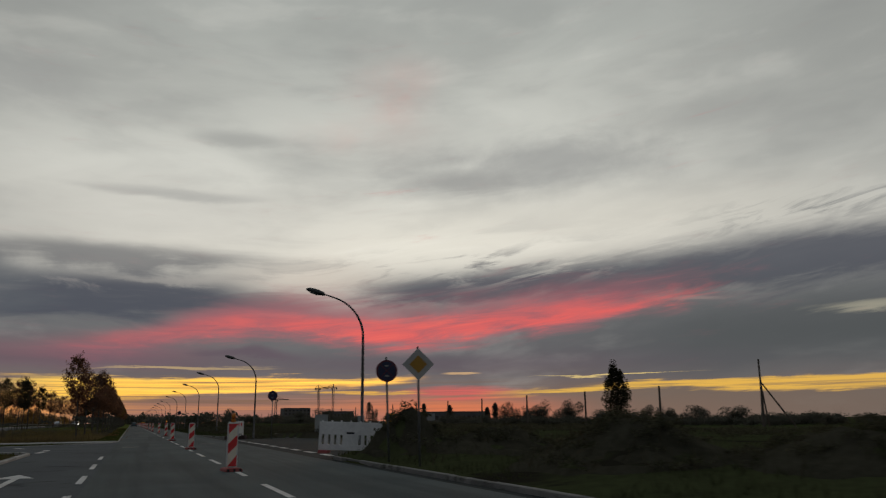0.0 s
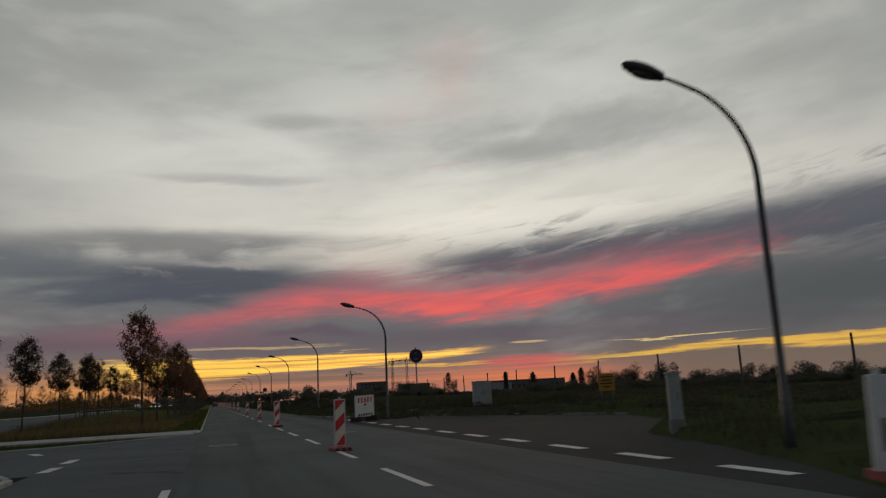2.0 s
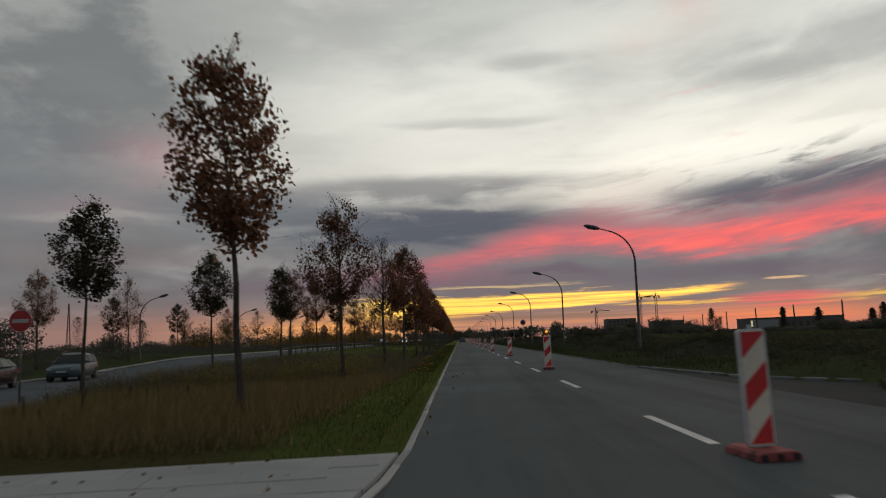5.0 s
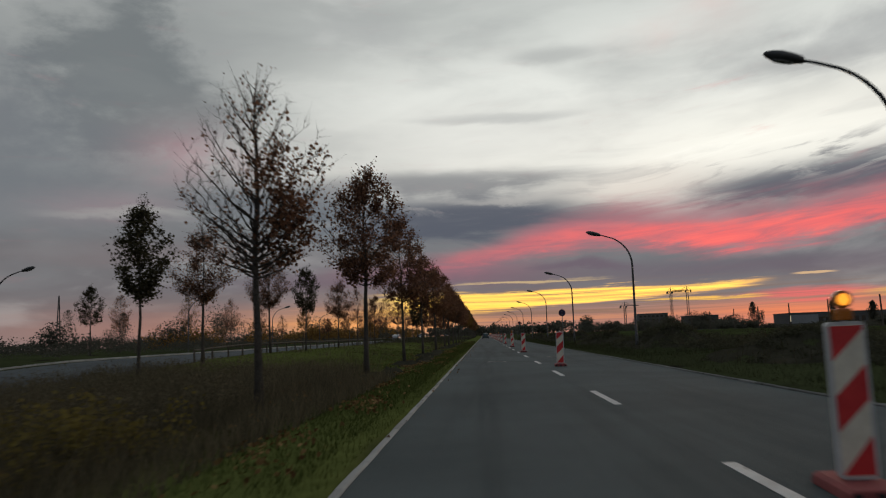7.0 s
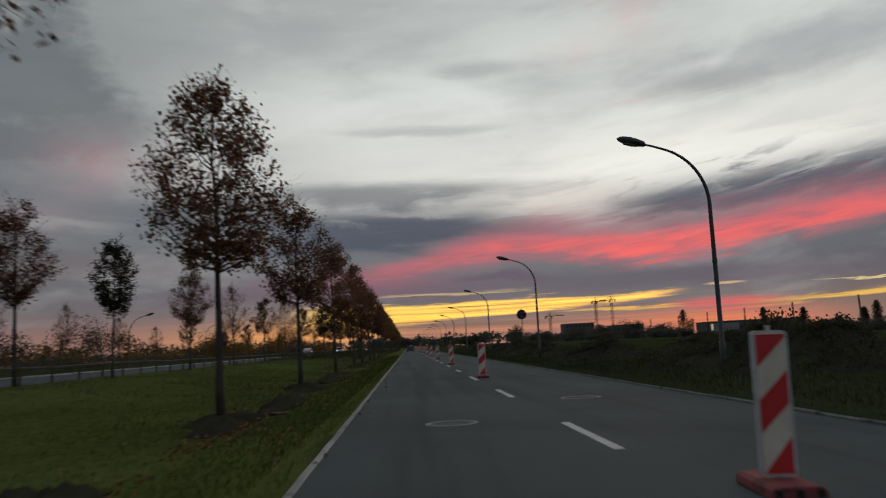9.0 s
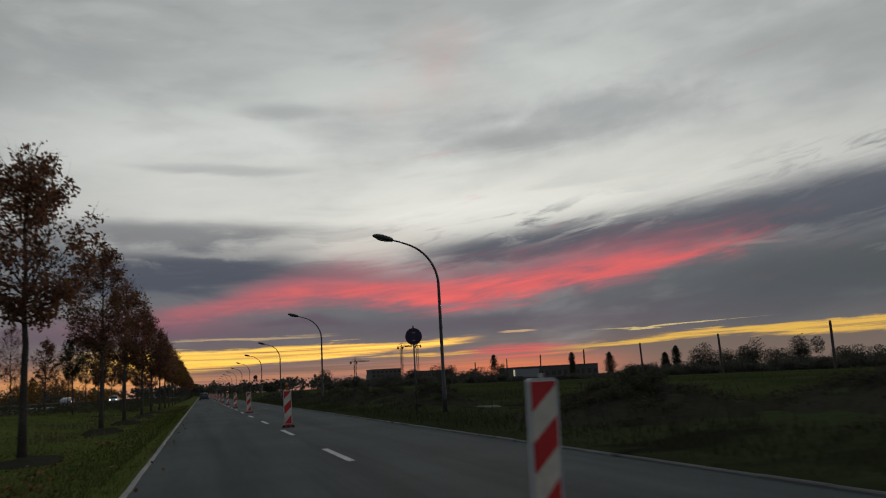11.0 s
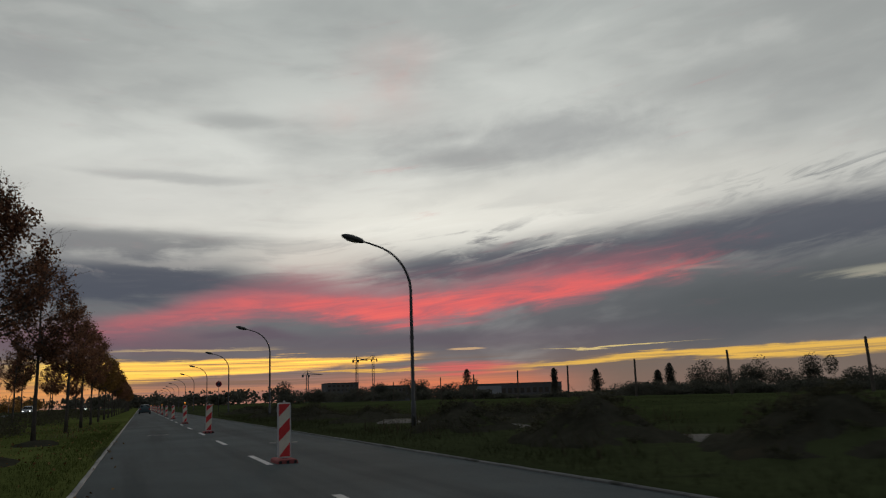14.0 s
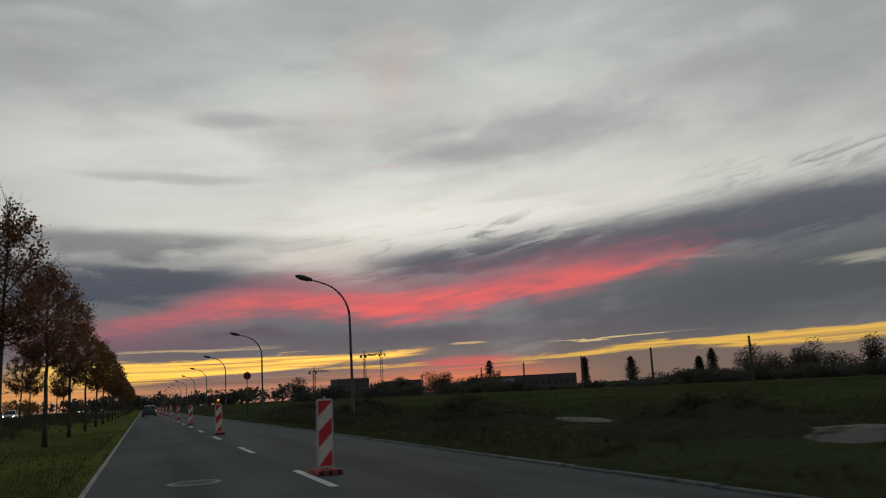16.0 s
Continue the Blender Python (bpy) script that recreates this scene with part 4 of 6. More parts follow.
round_sign(pose(5.86, 21.9, surface(5.9, 21.9), 0, -2, -6), 2.50, "stop", "round no-stopping sign with red rim on a steel post", 0.31)
round_sign(pose(8.42, 57.4, -0.02, 0, 0, -8), 3.06, "stop", "round no-stopping sign on a tall steel post by the bay", 0.34)
round_sign(pose(6.72, 143.9, 0.05, 0, 0, -8), 2.83, "stop", "round no-stopping sign on the grass verge", 0.31)
round_sign(pose(7.05, 235.7, 0.05, 0, 0, -4), 3.25, "red", "round no-stopping sign farther along the verge", 0.31)
round_sign(pose(-13.68, 73.4, surface(-13.68, 73.4), 0, 0, 6), 2.62, "entry", "round red no-entry sign with white bar on post", 0.32)

ob = thing("yellow_sign_board", "small dull yellow notice board on two posts by the bay", "sign", at=pose(15.2, 51.0, surface(15.2, 51.0), 0, 0, -34))
for x in (-0.24, 0.24):
    p = Geo()
    p.tube([(x, 0.03, -0.2), (x, 0.03, 1.5)], 0.025, 8)
    part("post", p, STEEL, ob, "galvanised post", smooth=True)
p = Geo()
p.box(-0.34, 0.34, -0.012, 0.004, 0.78, 1.52)
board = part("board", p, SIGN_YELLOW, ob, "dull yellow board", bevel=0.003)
for z, w in ((1.38, 0.26), (1.24, 0.22), (1.10, 0.25), (0.95, 0.15)):
    p = Geo()
    p.box(-w, w, -0.0155, -0.0115, z - 0.025, z + 0.025)
    part("writing_bar", p, BLACK_RUBBER, board, "unreadable dark line of writing")

ob = thing("priority_sign", "white and yellow diamond priority road sign on a post", "traffic sign", at=pose(6.01, 19.8, surface(6.01, 19.8), 0, -1, -8))
sign_post(ob, 3.0)
q = 0.42
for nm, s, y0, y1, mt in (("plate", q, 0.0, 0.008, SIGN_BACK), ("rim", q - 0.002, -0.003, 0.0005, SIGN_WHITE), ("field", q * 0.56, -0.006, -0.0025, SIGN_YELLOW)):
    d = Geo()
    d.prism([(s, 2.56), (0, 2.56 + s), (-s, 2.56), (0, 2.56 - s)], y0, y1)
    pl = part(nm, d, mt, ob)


# ---- trees ----
def leaf_quads(g, c, size, r):
    """One leaf: a bent diamond at a free angle."""
    a = Vector((r.gauss(0, 1), r.gauss(0, 1), r.gauss(0, 0.8))).normalized()
    b = a.orthogonal().normalized()
    b = (b * math.cos(t := r.uniform(0, 6.28)) + a.cross(b) * math.sin(t)) * (size * 0.42)
    a = a * size * 0.55
    n = len(g.v)
    g.v += [tuple(c - a), tuple(c + b), tuple(c + a), tuple(c - b)]
    g.f.append((n, n + 1, n + 2, n + 3))


def tree_shape(seed, height, clear, radius, leaves, leaf_size, limbs=30, trunk_r=0.085, peak=0.36, bare=0.0):
    """Trunk with climbing limbs, side shoots and twigs; the leaves sit in tufts along them, with gaps. bare: how far the left and the top have lost their leaves."""
    r = random.Random(seed)
    wood, crown = Geo(), Geo()
    sway = [(r.uniform(-0.04, 0.04) * height / 7, r.uniform(-0.04, 0.04) * height / 7) for _ in range(9)]
    spine = [Vector((sway[k][0] * k / 4, sway[k][1] * k / 4, height * 0.95 * k / 8 - (0.1 if k == 0 else 0))) for k in range(9)]
    wood.tube(spine, [trunk_r * (1.2 if k == 0 else 1 - 0.115 * k) for k in range(9)], 8)

    def along(z):
        k = min(7, max(0, int(z / (height * 0.95) * 8)))
        t = z / (height * 0.95) * 8 - k
        return spine[k].lerp(spine[k + 1], min(1, max(0, t)))

    def hull(f):
        """The crown's radius at a share f of its height: full low down, rounded at the top."""
        return radius * (0.30 + 0.70 * (max(0.0, f) / peak) ** 0.6 if f < peak else max(0.0, 1 - ((f - peak) / (1 - peak)) ** 1.45) ** 0.88)

    tufts = []
    for i in range(limbs):
        f = 0.04 + 0.90 * (i + r.uniform(0, 0.9)) / limbs
        z = clear + (height - clear) * f
        reach = hull(f) * r.uniform(0.70, 1.08) + 0.06
        turn, rise = i * 2.4 + r.uniform(-0.6, 0.6), r.uniform(0.55, 0.95) + 0.7 * f
        out = Vector((math.cos(turn) * reach, math.sin(turn) * reach, z))
        p0 = along(max(clear - 0.25 + 0.40 * f * (height - clear), z - reach * rise))
        pts = [p0]
        for k in range(1, 6):
            q = k / 5
            pts.append(p0.lerp(out, q) + Vector((r.uniform(-0.05, 0.05), r.uniform(-0.05, 0.05), -0.09 * math.sin(math.pi * q))) * reach)
        br = trunk_r * 0.32 * (1 - 0.55 * f)
        wood.tube(pts, [br * (1 - 0.16 * k) for k in range(6)], 4, cap=False)
        tip = (pts[5] - pts[3]).normalized()
        tufts.append(pts[5])
        for k in range(2, 6):
            for _ in range(2):
                d = (tip * 0.6 + Vector((r.gauss(0, 0.7), r.gauss(0, 0.7), r.gauss(0.45, 0.4)))).normalized() * (reach * r.uniform(0.16, 0.32))
                e = pts[k] + d
                m = pts[k].lerp(e, 0.55) + Vector((0, 0, -0.02))
                wood.tube([pts[k], m, e], [br * 0.36, br * 0.24, br * 0.1], 3, cap=False)
                tufts += [m, e]
                for _ in range(2):
                    w = m.lerp(e, r.random()) + (d.normalized() + Vector((r.gauss(0, 0.8), r.gauss(0, 0.8), r.gauss(0.3, 0.5)))) * (0.17 * r.uniform(0.6, 1.4))
                    wood.tube([m, w], [br * 0.16, br * 0.07], 3, cap=False)
                    tufts.append(w)
    for _ in range(20):
        z = height * r.uniform(0.76, 0.95)
        p0 = along(z)
        d = Vector((r.gauss(0, 0.4), r.gauss(0, 0.4), 1.0)).normalized() * r.uniform(0.3, 0.75)
        wood.tube([p0, p0 + d * 0.6, p0 + d], [0.010, 0.007, 0.003], 3, cap=False)
        for q in range(2):
            leaf_quads(crown, p0 + d * r.uniform(0.6, 1.1) + Vector((r.gauss(0, 0.05), r.gauss(0, 0.05), 0)), leaf_size * 0.8, r)
    n = 0
    while n < leaves:
        c = r.choice(tufts)
        f = (c.z - clear) / (height - clear)
        n += 0.2
        if math.hypot(c.x, c.y) > hull(min(1.0, max(0.0, f))) * 1.04 + 0.06:
            continue
        if noise.noise(c * (2.4 / max(1.0, radius)) + Vector((seed * 7.0, 0, 0))) < -0.20 + r.gauss(0, 0.07):
            continue
        if bare and r.random() < bare and (c.x < 0.2 * radius or f > 0.62):
            n += 0.6
            continue
        for _ in range(r.randrange(2, 6)):
            leaf_quads(crown, c + Vector((r.gauss(0, 0.11), r.gauss(0, 0.11), r.gauss(-0.05, 0.10))), leaf_size * r.uniform(0.65, 1.25), r)
            n += 1
    return wood, crown


def tree(shape_no, at, label, leafstuff, group, size):
    ob = thing("tree", label, "tree", group, at)
    wood, crown = SHAPES[shape_no]
    for nm, geo, mt in (("trunk", wood, BARK), ("crown", crown, leafstuff)):
        key = (nm, shape_no, mt.name)
        if key not in TREE_MESH:
            TREE_MESH[key] = geo.mesh(nm, mt, smooth=nm == "trunk")
        p = new(nm, TREE_MESH[key])
        p.parent = ob
    ob.scale = (size, size, size)
    return ob


TREE_MESH = {}
SHAPES = [
    tree_shape(1, 7.2, 3.15, 1.55, 9800, 0.084, 34, 0.095, 0.34),                       # full broad crown
    tree_shape(2, 7.1, 3.1, 1.5, 7200, 0.084, 34, 0.09, 0.32),                    # looser
    tree_shape(3, 7.2, 3.0, 1.5, 5200, 0.084, 64, 0.10, 0.45, 0.93),               # half bare
    tree_shape(4, 6.35, 2.9, 0.98, 5200, 0.096, 28, 0.07, 0.42),                  # slim young
    tree_shape(5, 6.2, 2.4, 1.15, 2600, 0.08, 34, 0.06, 0.42, 0.3),              # nearly bare
    tree_shape(6, 7.4, 3.15, 1.52, 9000, 0.084, 36, 0.09, 0.36),
    tree_shape(7, 7.2, 3.15, 1.55, 4200, 0.125, 22, 0.095, 0.34),                  # plain, for the far end of the row
    tree_shape(8, 7.1, 3.1, 1.5, 3400, 0.125, 22, 0.09, 0.33),
    tree_shape(9, 6.4, 3.3, 1.10, 5600, 0.092, 30, 0.07, 0.36),                   # young with a high crown
]
NEAR_ROW = [(63.77, 3, 1.0, "leafy, dark brown"), (74.53, 1, 0.82, "thinly leaved"), (87.65, 2, 0.90, "half bare"), (100.4, 0, 1.06, "full reddish-brown"),
            (111.1, 5, 1.0, "full reddish-brown"), (122.5, 1, 0.98, "loose reddish-brown"), (135.4, 0, 1.0, "full reddish-brown"), (149.0, 5, 1.0, "brown"),
            (158.6, 1, 1.02, "loose brown"), (170.0, 0, 1.0, "brown"), (180.3, 5, 0.98, "brown"), (194.4, 1, 1.04, "loose brown"), (204.8, 0, 1.03, "rusty brown"), (215.2, 5, 1.0, "rusty brown")]
for y, sh, s, look_of in NEAR_ROW:
    x = -4.5 if y < 104 else -4.32 + rnd.uniform(-0.06, 0.06)
    tree(sh, pose(x, y, surface(x, y) - 0.02, rnd.uniform(-1, 1), rnd.uniform(-1, 1) if y > 70 else -2.6, rnd.uniform(0, 360) if y > 70 and sh != 2 else 0),
         f"{look_of} autumn street tree with slim trunk in the median", LEAF, "street trees beside the road", s)
y = 226.5
while y < 430:
    gold = rnd.random() < 0.35
    tree(rnd.choice((6, 6, 7)), pose(-4.3, y, surface(-4.3, y) - 0.02, 0, 0, rnd.uniform(0, 360)), "golden autumn street tree farther along the median" if gold else "rusty brown street tree farther along the median",
         LEAF_GOLD if gold else LEAF, "street trees beside the road", rnd.uniform(0.95, 1.06))
    y += rnd.uniform(10.8, 12.4)
FAR_ROW = [(-11.9, 62.9, 3, 0.95), (-30.1, 104.0, 1, 1.0), (-27.0, 111.6, 4, 1.1), (-12.28, 74.27, 8, 0.97), (-12.22, 86.37, 8, 0.93), (-12.2, 99.6, 3, 1.02), (-13.9, 110.2, 1, 0.98), (-14.2, 123.0, 1, 0.96), (-13.5, 130.0, 3, 1.0), (-13.2, 141.0, 1, 0.86), (-13.6, 154.0, 4, 1.0),
           (-13.6, 166.5, 7, 0.84), (-13.6, 179.0, 4, 1.05), (-13.6, 191.5, 7, 0.9), (-13.6, 204.0, 4, 1.0), (-13.6, 217.0, 7, 0.9), (-13.6, 230.0, 6, 0.85), (-13.6, 244.0, 7, 0.9), (-9.4, 178.0, 3, 0.9), (-8.6, 189.0, 7, 0.8), (-10.2, 199.0, 3, 1.0), (-9.0, 210.0, 7, 0.85), (-10.0, 222.0, 3, 1.0), (-9.2, 235.0, 6, 0.8), (-10.4, 250.0, 6, 0.85), (-9.0, 266.0, 6, 0.85), (-11.0, 280.0, 6, 0.9)]
for x, y, sh, s in FAR_ROW:
    tree(sh, pose(x, y, surface(x, y) - 0.02, rnd.uniform(-1.5, 1.5), rnd.uniform(-1.5, 1.5), rnd.uniform(0, 360)),
         "slim young tree at the far edge of the median" if sh != 4 else "nearly bare young tree at the median's far edge", LEAF if sh not in (3, 8) else LEAF_GREEN, "young trees by the far carriageway", s)
for k in range(22):
    y = 92 + 12.5 * k + rnd.uniform(-2.5, 2.5)
    x = -29.5 - rnd.uniform(0, 5)
    tree(rnd.choice((4, 4, 7, 3)), pose(x, y, surface(x, y) - 0.02, 0, 0, rnd.uniform(0, 360)), "thin autumn tree on the verge beyond the carriageways",
         rnd.choice((LEAF, LEAF, LEAF_GOLD, LEAF_GREEN)), "trees beyond the far carriageway", rnd.uniform(0.75, 1.0))


# ---- masses of far growth ----
def clump(g, c, rx, ry, rz, n, size, r, pointed=False):
    """A bush or tree crown of loose leaf tufts with an uneven outline."""
    lobes = [(Vector((r.uniform(-0.55, 0.55) * rx, r.uniform(-0.55, 0.55) * ry, r.uniform(0.25, 0.8) * rz)), r.uniform(0.35, 0.6)) for _ in range(6)]
    for _ in range(n):
        if pointed:
            f = r.random() ** 0.8
            w = math.sqrt(1 - f ** 3) * (0.86 + 0.14 * math.sin(9 * f + c.x)) * min(1.0, 0.45 + 2 * f)
            a = r.uniform(0, 6.28)
            q = math.sqrt(r.random()) * w * 0.68 * (1 + 0.25 * math.sin(23 * f + 3 * a + c.y) + r.gauss(0, 0.30))
            p = Vector((math.cos(a) * q * rx, math.sin(a) * q * ry, f * rz))
        else:
            m, s = lobes[r.randrange(6)]
            d = Vector((r.gauss(0, 1), r.gauss(0, 1), r.gauss(0, 1))).normalized() * r.random() ** 0.4 * s
            p = m + Vector((d.x * rx, d.y * ry, d.z * rz * 0.75))
            p.z = max(0.02 * rz, p.z)
        leaf_quads(g, c + p, size * r.uniform(0.6, 1.3), r)


def woods(name, label, spots, mt, seed):
    r, g = random.Random(seed), Geo()
    for x, y, rx, rz, n, size, pointed in spots:
        clump(g, Vector((x, y, surface(x, y))), rx, rx, rz, n, size, r, pointed)
    return tagged(new(name, g.mesh(name, mt)), label, "trees", kind="stuff")


r = random.Random(4)
spots = []
for k in range(120):
    a = radians(9 + 53 * k / 119 + r.uniform(-0.6, 0.6))
    d = r.uniform(300, 420)
    spots.append((math.sin(a) * d - 0.7, 100 + math.cos(a) * d, r.uniform(5, 10), r.uniform(2.5, 5.5) if not 20.5 < math.degrees(a) < 29.8 else r.uniform(1.2, 2.2), 1150, 0.5, False))
for k in range(80):
    a = radians(31 + 36 * k / 79 + r.uniform(-0.4, 0.4))
    d = r.uniform(250, 300)
    spots.append((math.sin(a) * d - 0.7, 120 + math.cos(a) * d, r.uniform(4, 7), r.uniform(2.2, 4.4), 1100, 0.42, False))
for azd, d, h, wdt, pt in ((37.5, 300, 11, 7, 0), (40.3, 300, 12, 7, 0), (44.2, 290, 11.5, 6, 0), (39.0, 310, 10, 8, 0), (46.2, 300, 8, 8, 0), (50.4, 300, 9, 6, 0), (35.2, 320, 12, 3, 1), (34.4, 320, 9.5, 3, 1), (42.0, 320, 8, 9, 0), (48.5, 300, 7, 9, 0), (52.5, 300, 9, 6, 0), (30.4, 330, 11, 3.5, 1), (27.6, 340, 12, 2.5, 1), (17.6, 330, 8, 8, 0), (15.8, 330, 6, 7, 0), (20.0, 330, 7.5, 8, 0), (9.4, 300, 7, 6, 0), (11.0, 330, 5.5, 5, 0), (56, 280, 9, 8, 0), (60, 280, 8, 9, 0)):
    spots.append((math.sin(radians(azd)) * d - 0.7, 128 + math.cos(radians(azd)) * d, wdt, h, 3200, 0.44, bool(pt)))
woods("far_woods", "dark belt of distant trees along the far edge of field", spots, FAR_LEAF, 8)
woods("far_poplar", "tall dark poplar standing before the distant hall", [(136.5, 473, 4.2, 13.5, 1700, 0.5, True), (140.8, 475, 3.0, 9, 800, 0.5, False)], FAR_LEAF, 9)
spots = []
for k in range(90):
    y = 70 + 4.6 * k
    x = -40 - r.uniform(0, 16)
    spots.append((x, y, r.uniform(2.5, 5), r.uniform(0.8, 1.8), 650, 0.13, False))
for k in range(60):
    a = radians(-52 + 44 * k / 59)
    d = r.uniform(170, 260)
    spots.append((math.sin(a) * d, 90 + math.cos(a) * d, r.uniform(5, 9), r.uniform(2.0, 4.2), 420, 0.45, False))
for x, y, h, wdt, pt in ((-54, 224, 9.5, 6.0, 0), (-52, 228, 7, 5.0, 0), (-93.9, 300, 6.5, 1.9, 1), (-90.2, 300, 7.5, 2.1, 1), (-120, 290, 14, 4.5, 1), (-112, 300, 8, 4, 0), (-60, 150, 6, 2.2, 0), (-52, 162, 5.0, 3.5, 0), (-75, 230, 9, 3, 1), (-50, 190, 5.5, 4, 0), (-46, 128, 4.2, 4.5, 0), (-45, 118, 4.8, 3, 0), (-58, 245, 8, 5, 0), (-38, 250, 6, 5, 0), (-34, 300, 7, 6, 0), (-44, 280, 7, 5, 0)):
    spots.append((x, y, wdt, h * 0.85, 1300, 0.24, bool(pt)))
for k in range(130):
    y = 58 + 1.7 * k
    spots.append((-27.2 - r.uniform(0, 4.0), y, r.uniform(1.0, 2.0), r.uniform(0.45, 1.0), 240, 0.10, False))
woods("left_woods", "dark hedges and trees beyond the opposite carriageway", spots, FAR_LEAF, 12)
spots = [(-30 - r.uniform(0, 26), 190 + 5 * k, r.uniform(3, 5), r.uniform(1.8, 4.2), 420, 0.32, False) for k in range(46)]
spots += [(-28 - r.uniform(0, 14), 236 + 9 * k, r.uniform(1.6, 3), r.uniform(2.6, 5.6), 520, 0.28, False) for k in range(26)]
woods("golden_woods", "golden autumn trees lit by the afterglow in the distance", spots, LEAF_GOLD, 13)
spots = [(r.uniform(-60, 60), r.uniform(520, 900), r.uniform(6, 10), r.uniform(4, 8), 160, 1.6, False) for k in range(60)]
woods("end_woods", "distant dark trees closing the view along the road", spots, FAR_LEAF, 14)
# tree on the field by the road
ob = thing("field_tree", "slim leafy poplar standing alone at the field's edge", "tree", at=pose(25.8, 40.2, surface(25.8, 40.2)))
g = Geo()
g.tube([(0, 0, -0.1), (0.03, 0, 1.5), (0, 0.04, 3.4)], [0.09, 0.06, 0.02], 7)
part("trunk", g, BARK, ob, smooth=True)
g = Geo()
q = random.Random(3)
for x, y, z, w, h in ((0, 0, 0.3, 0.85, 1.5), (0.15, 0.1, 0.9, 0.95, 1.7), (-0.25, 0, 1.4, 0.75, 1.7), (0.3, 0, 1.7, 0.6, 1.5), (-0.1, 0.1, 2.1, 0.6, 1.5), (0.25, 0, 2.6, 0.35, 1.2), (-0.25, 0, 2.7, 0.33, 1.5)):
    clump(g, Vector((x, y, z)), w * 1.15, w * 1.15, h, 1100, 0.085, q)
part("crown", g, LEAF_GREEN, ob)


# ---- grass, weeds and litter ----
def blades(g, n, area, h0, h1, wide, r, keep=lambda x, y: True, splay=0.35):
    for _ in range(n):
        x, y = area(r)
        if not keep(x, y):
            continue
        z = surface(x, y)
        h = r.uniform(h0, h1)
        a = r.uniform(0, 6.28)
        dx, dy = math.cos(a) * wide, math.sin(a) * wide
        lx, ly = r.gauss(0, splay) * h, r.gauss(0, splay) * h
        k = len(g.v)
        g.v += [(x - dx, y - dy, z - 0.02), (x + dx, y + dy, z - 0.02), (x + lx, y + ly, z + h)]
        g.f.append((k, k + 1, k + 2))


def stuff(name, g, mt, label, category):
    return tagged(new(name, g.mesh(name, mt)), label, category, kind="stuff")


def patch_of(x, y, scale=0.35, level=0.0, seed=0.0):
    return noise.noise((x * scale, y * scale, seed)) > level


SANDS = [(9.7, 156.9, 0.8, 1.7), (10.1, 161.8, 1.1, 2.4), (10.8, 168.0, 0.6, 2.0), (9.8, 144.8, 0.65, 1.3), (10.5, 172.2, 0.9, 1.8), (9.3, 180.0, 1.05, 2.0), (9.9, 186.0, 0.35, 1.0),
         (11.0, 191.0, 0.6, 2.4), (12.4, 107.5, 0.8, 3.2), (12.5, 126.0, 0.8, 3.6), (12.6, 69.5, 1.8, 1.2), (10.9, 66.5, 1.0, 1.6), (12.6, 62.8, 0.9, 1.5), (14.2, 57.6, 0.8, 1.3)]


def off_sand(x, y):
    """No growth on the sand, nor on the trodden ground between it and the road."""
    return y < 130 or not any(abs(y + 0.6 * (sx - x) - sy) < ry * 0.95 and sx - rx - 1.9 < x < sx + rx and patch_of(x, y, 0.8, -0.18, 6.0) for sx, sy, rx, ry in SANDS)


r = random.Random(21)
g = Geo()
blades(g, 52000, lambda q: (-1.95 - q.random() ** 1.5 * 12.5, 59.4 + q.random() ** 1.2 * 150), 0.035, 0.10, 0.008, r)
blades(g, 30000, lambda q: (-2.0 - q.random() ** 1.2 * 7, 80 + q.random() * 60), 0.03, 0.09, 0.007, r)
blades(g, 26000, lambda q: (-1.68 - q.random() ** 1.3 * 1.6, 60 + q.random() * 130), 0.03, 0.085, 0.005, r)
blades(g, 9000, lambda q: (-3.2 - q.random() * 10, 48 + q.random() * 6.3), 0.05, 0.13, 0.012, r, lambda x, y: median_front(x) + 0.2 < y < 54.0)
blades(g, 5000, lambda q: (-4.9 - q.random() * 9, 10 + q.random() * 27), 0.05, 0.13, 0.012, r)
stuff("median_grass", g, GRASS, "short green grass on the median between both carriageways", "grass")
g = Geo()
blades(g, 46000, lambda q: (5.75 + q.random() ** 1.3 * 9, 2 + q.random() * 220), 0.06, 0.22, 0.014, r, lambda x, y: not in_bay(x, y) and off_sand(x, y) and patch_of(x, y, 0.25, -0.15, 4.0))
blades(g, 36000, lambda q: (14 + q.random() ** 1.3 * 40, 10 + q.random() * 240), 0.05, 0.14, 0.018, r, lambda x, y: not in_bay(x, y), 0.7)
blades(g, 26000, lambda q: (5.25 + q.random() ** 1.4 * 3.2, 76 + q.random() * 130), 0.03, 0.12, 0.008, r, off_sand)
stuff("verge_grass", g, ROUGH_GRASS, "rough dark grass on the verge and the open field", "grass")
g = Geo()
dense = lambda x, y: patch_of(x, y, 0.3, -0.25, 7.0)
blades(g, 18000, lambda q: (-3.0 - q.random() * 9.0, 60.2 + q.random() * 19), 0.10, 0.36, 0.010, r, dense, 0.35)
blades(g, 30000, lambda q: (-3.3 - q.random() * 8.4, 60.4 + q.random() * 17), 0.18, 0.48, 0.009, r, lambda x, y: True, 0.3)
stuff("dry_weeds", g, WEED, "dry ochre weeds covering the end of the median", "weeds")
g = Geo()
blades(g, 14000, lambda q: (-3.4 - q.random() * 11, 96 + q.random() * 110), 0.12, 0.4, 0.014, r, lambda x, y: patch_of(x, y, 0.28, 0.22, 9.0), 0.4)
blades(g, 30000, lambda q: (-4.4 - q.random() * 9.6, 75 + q.random() * 28), 0.4, 0.95, 0.007, r, dense, 0.4)
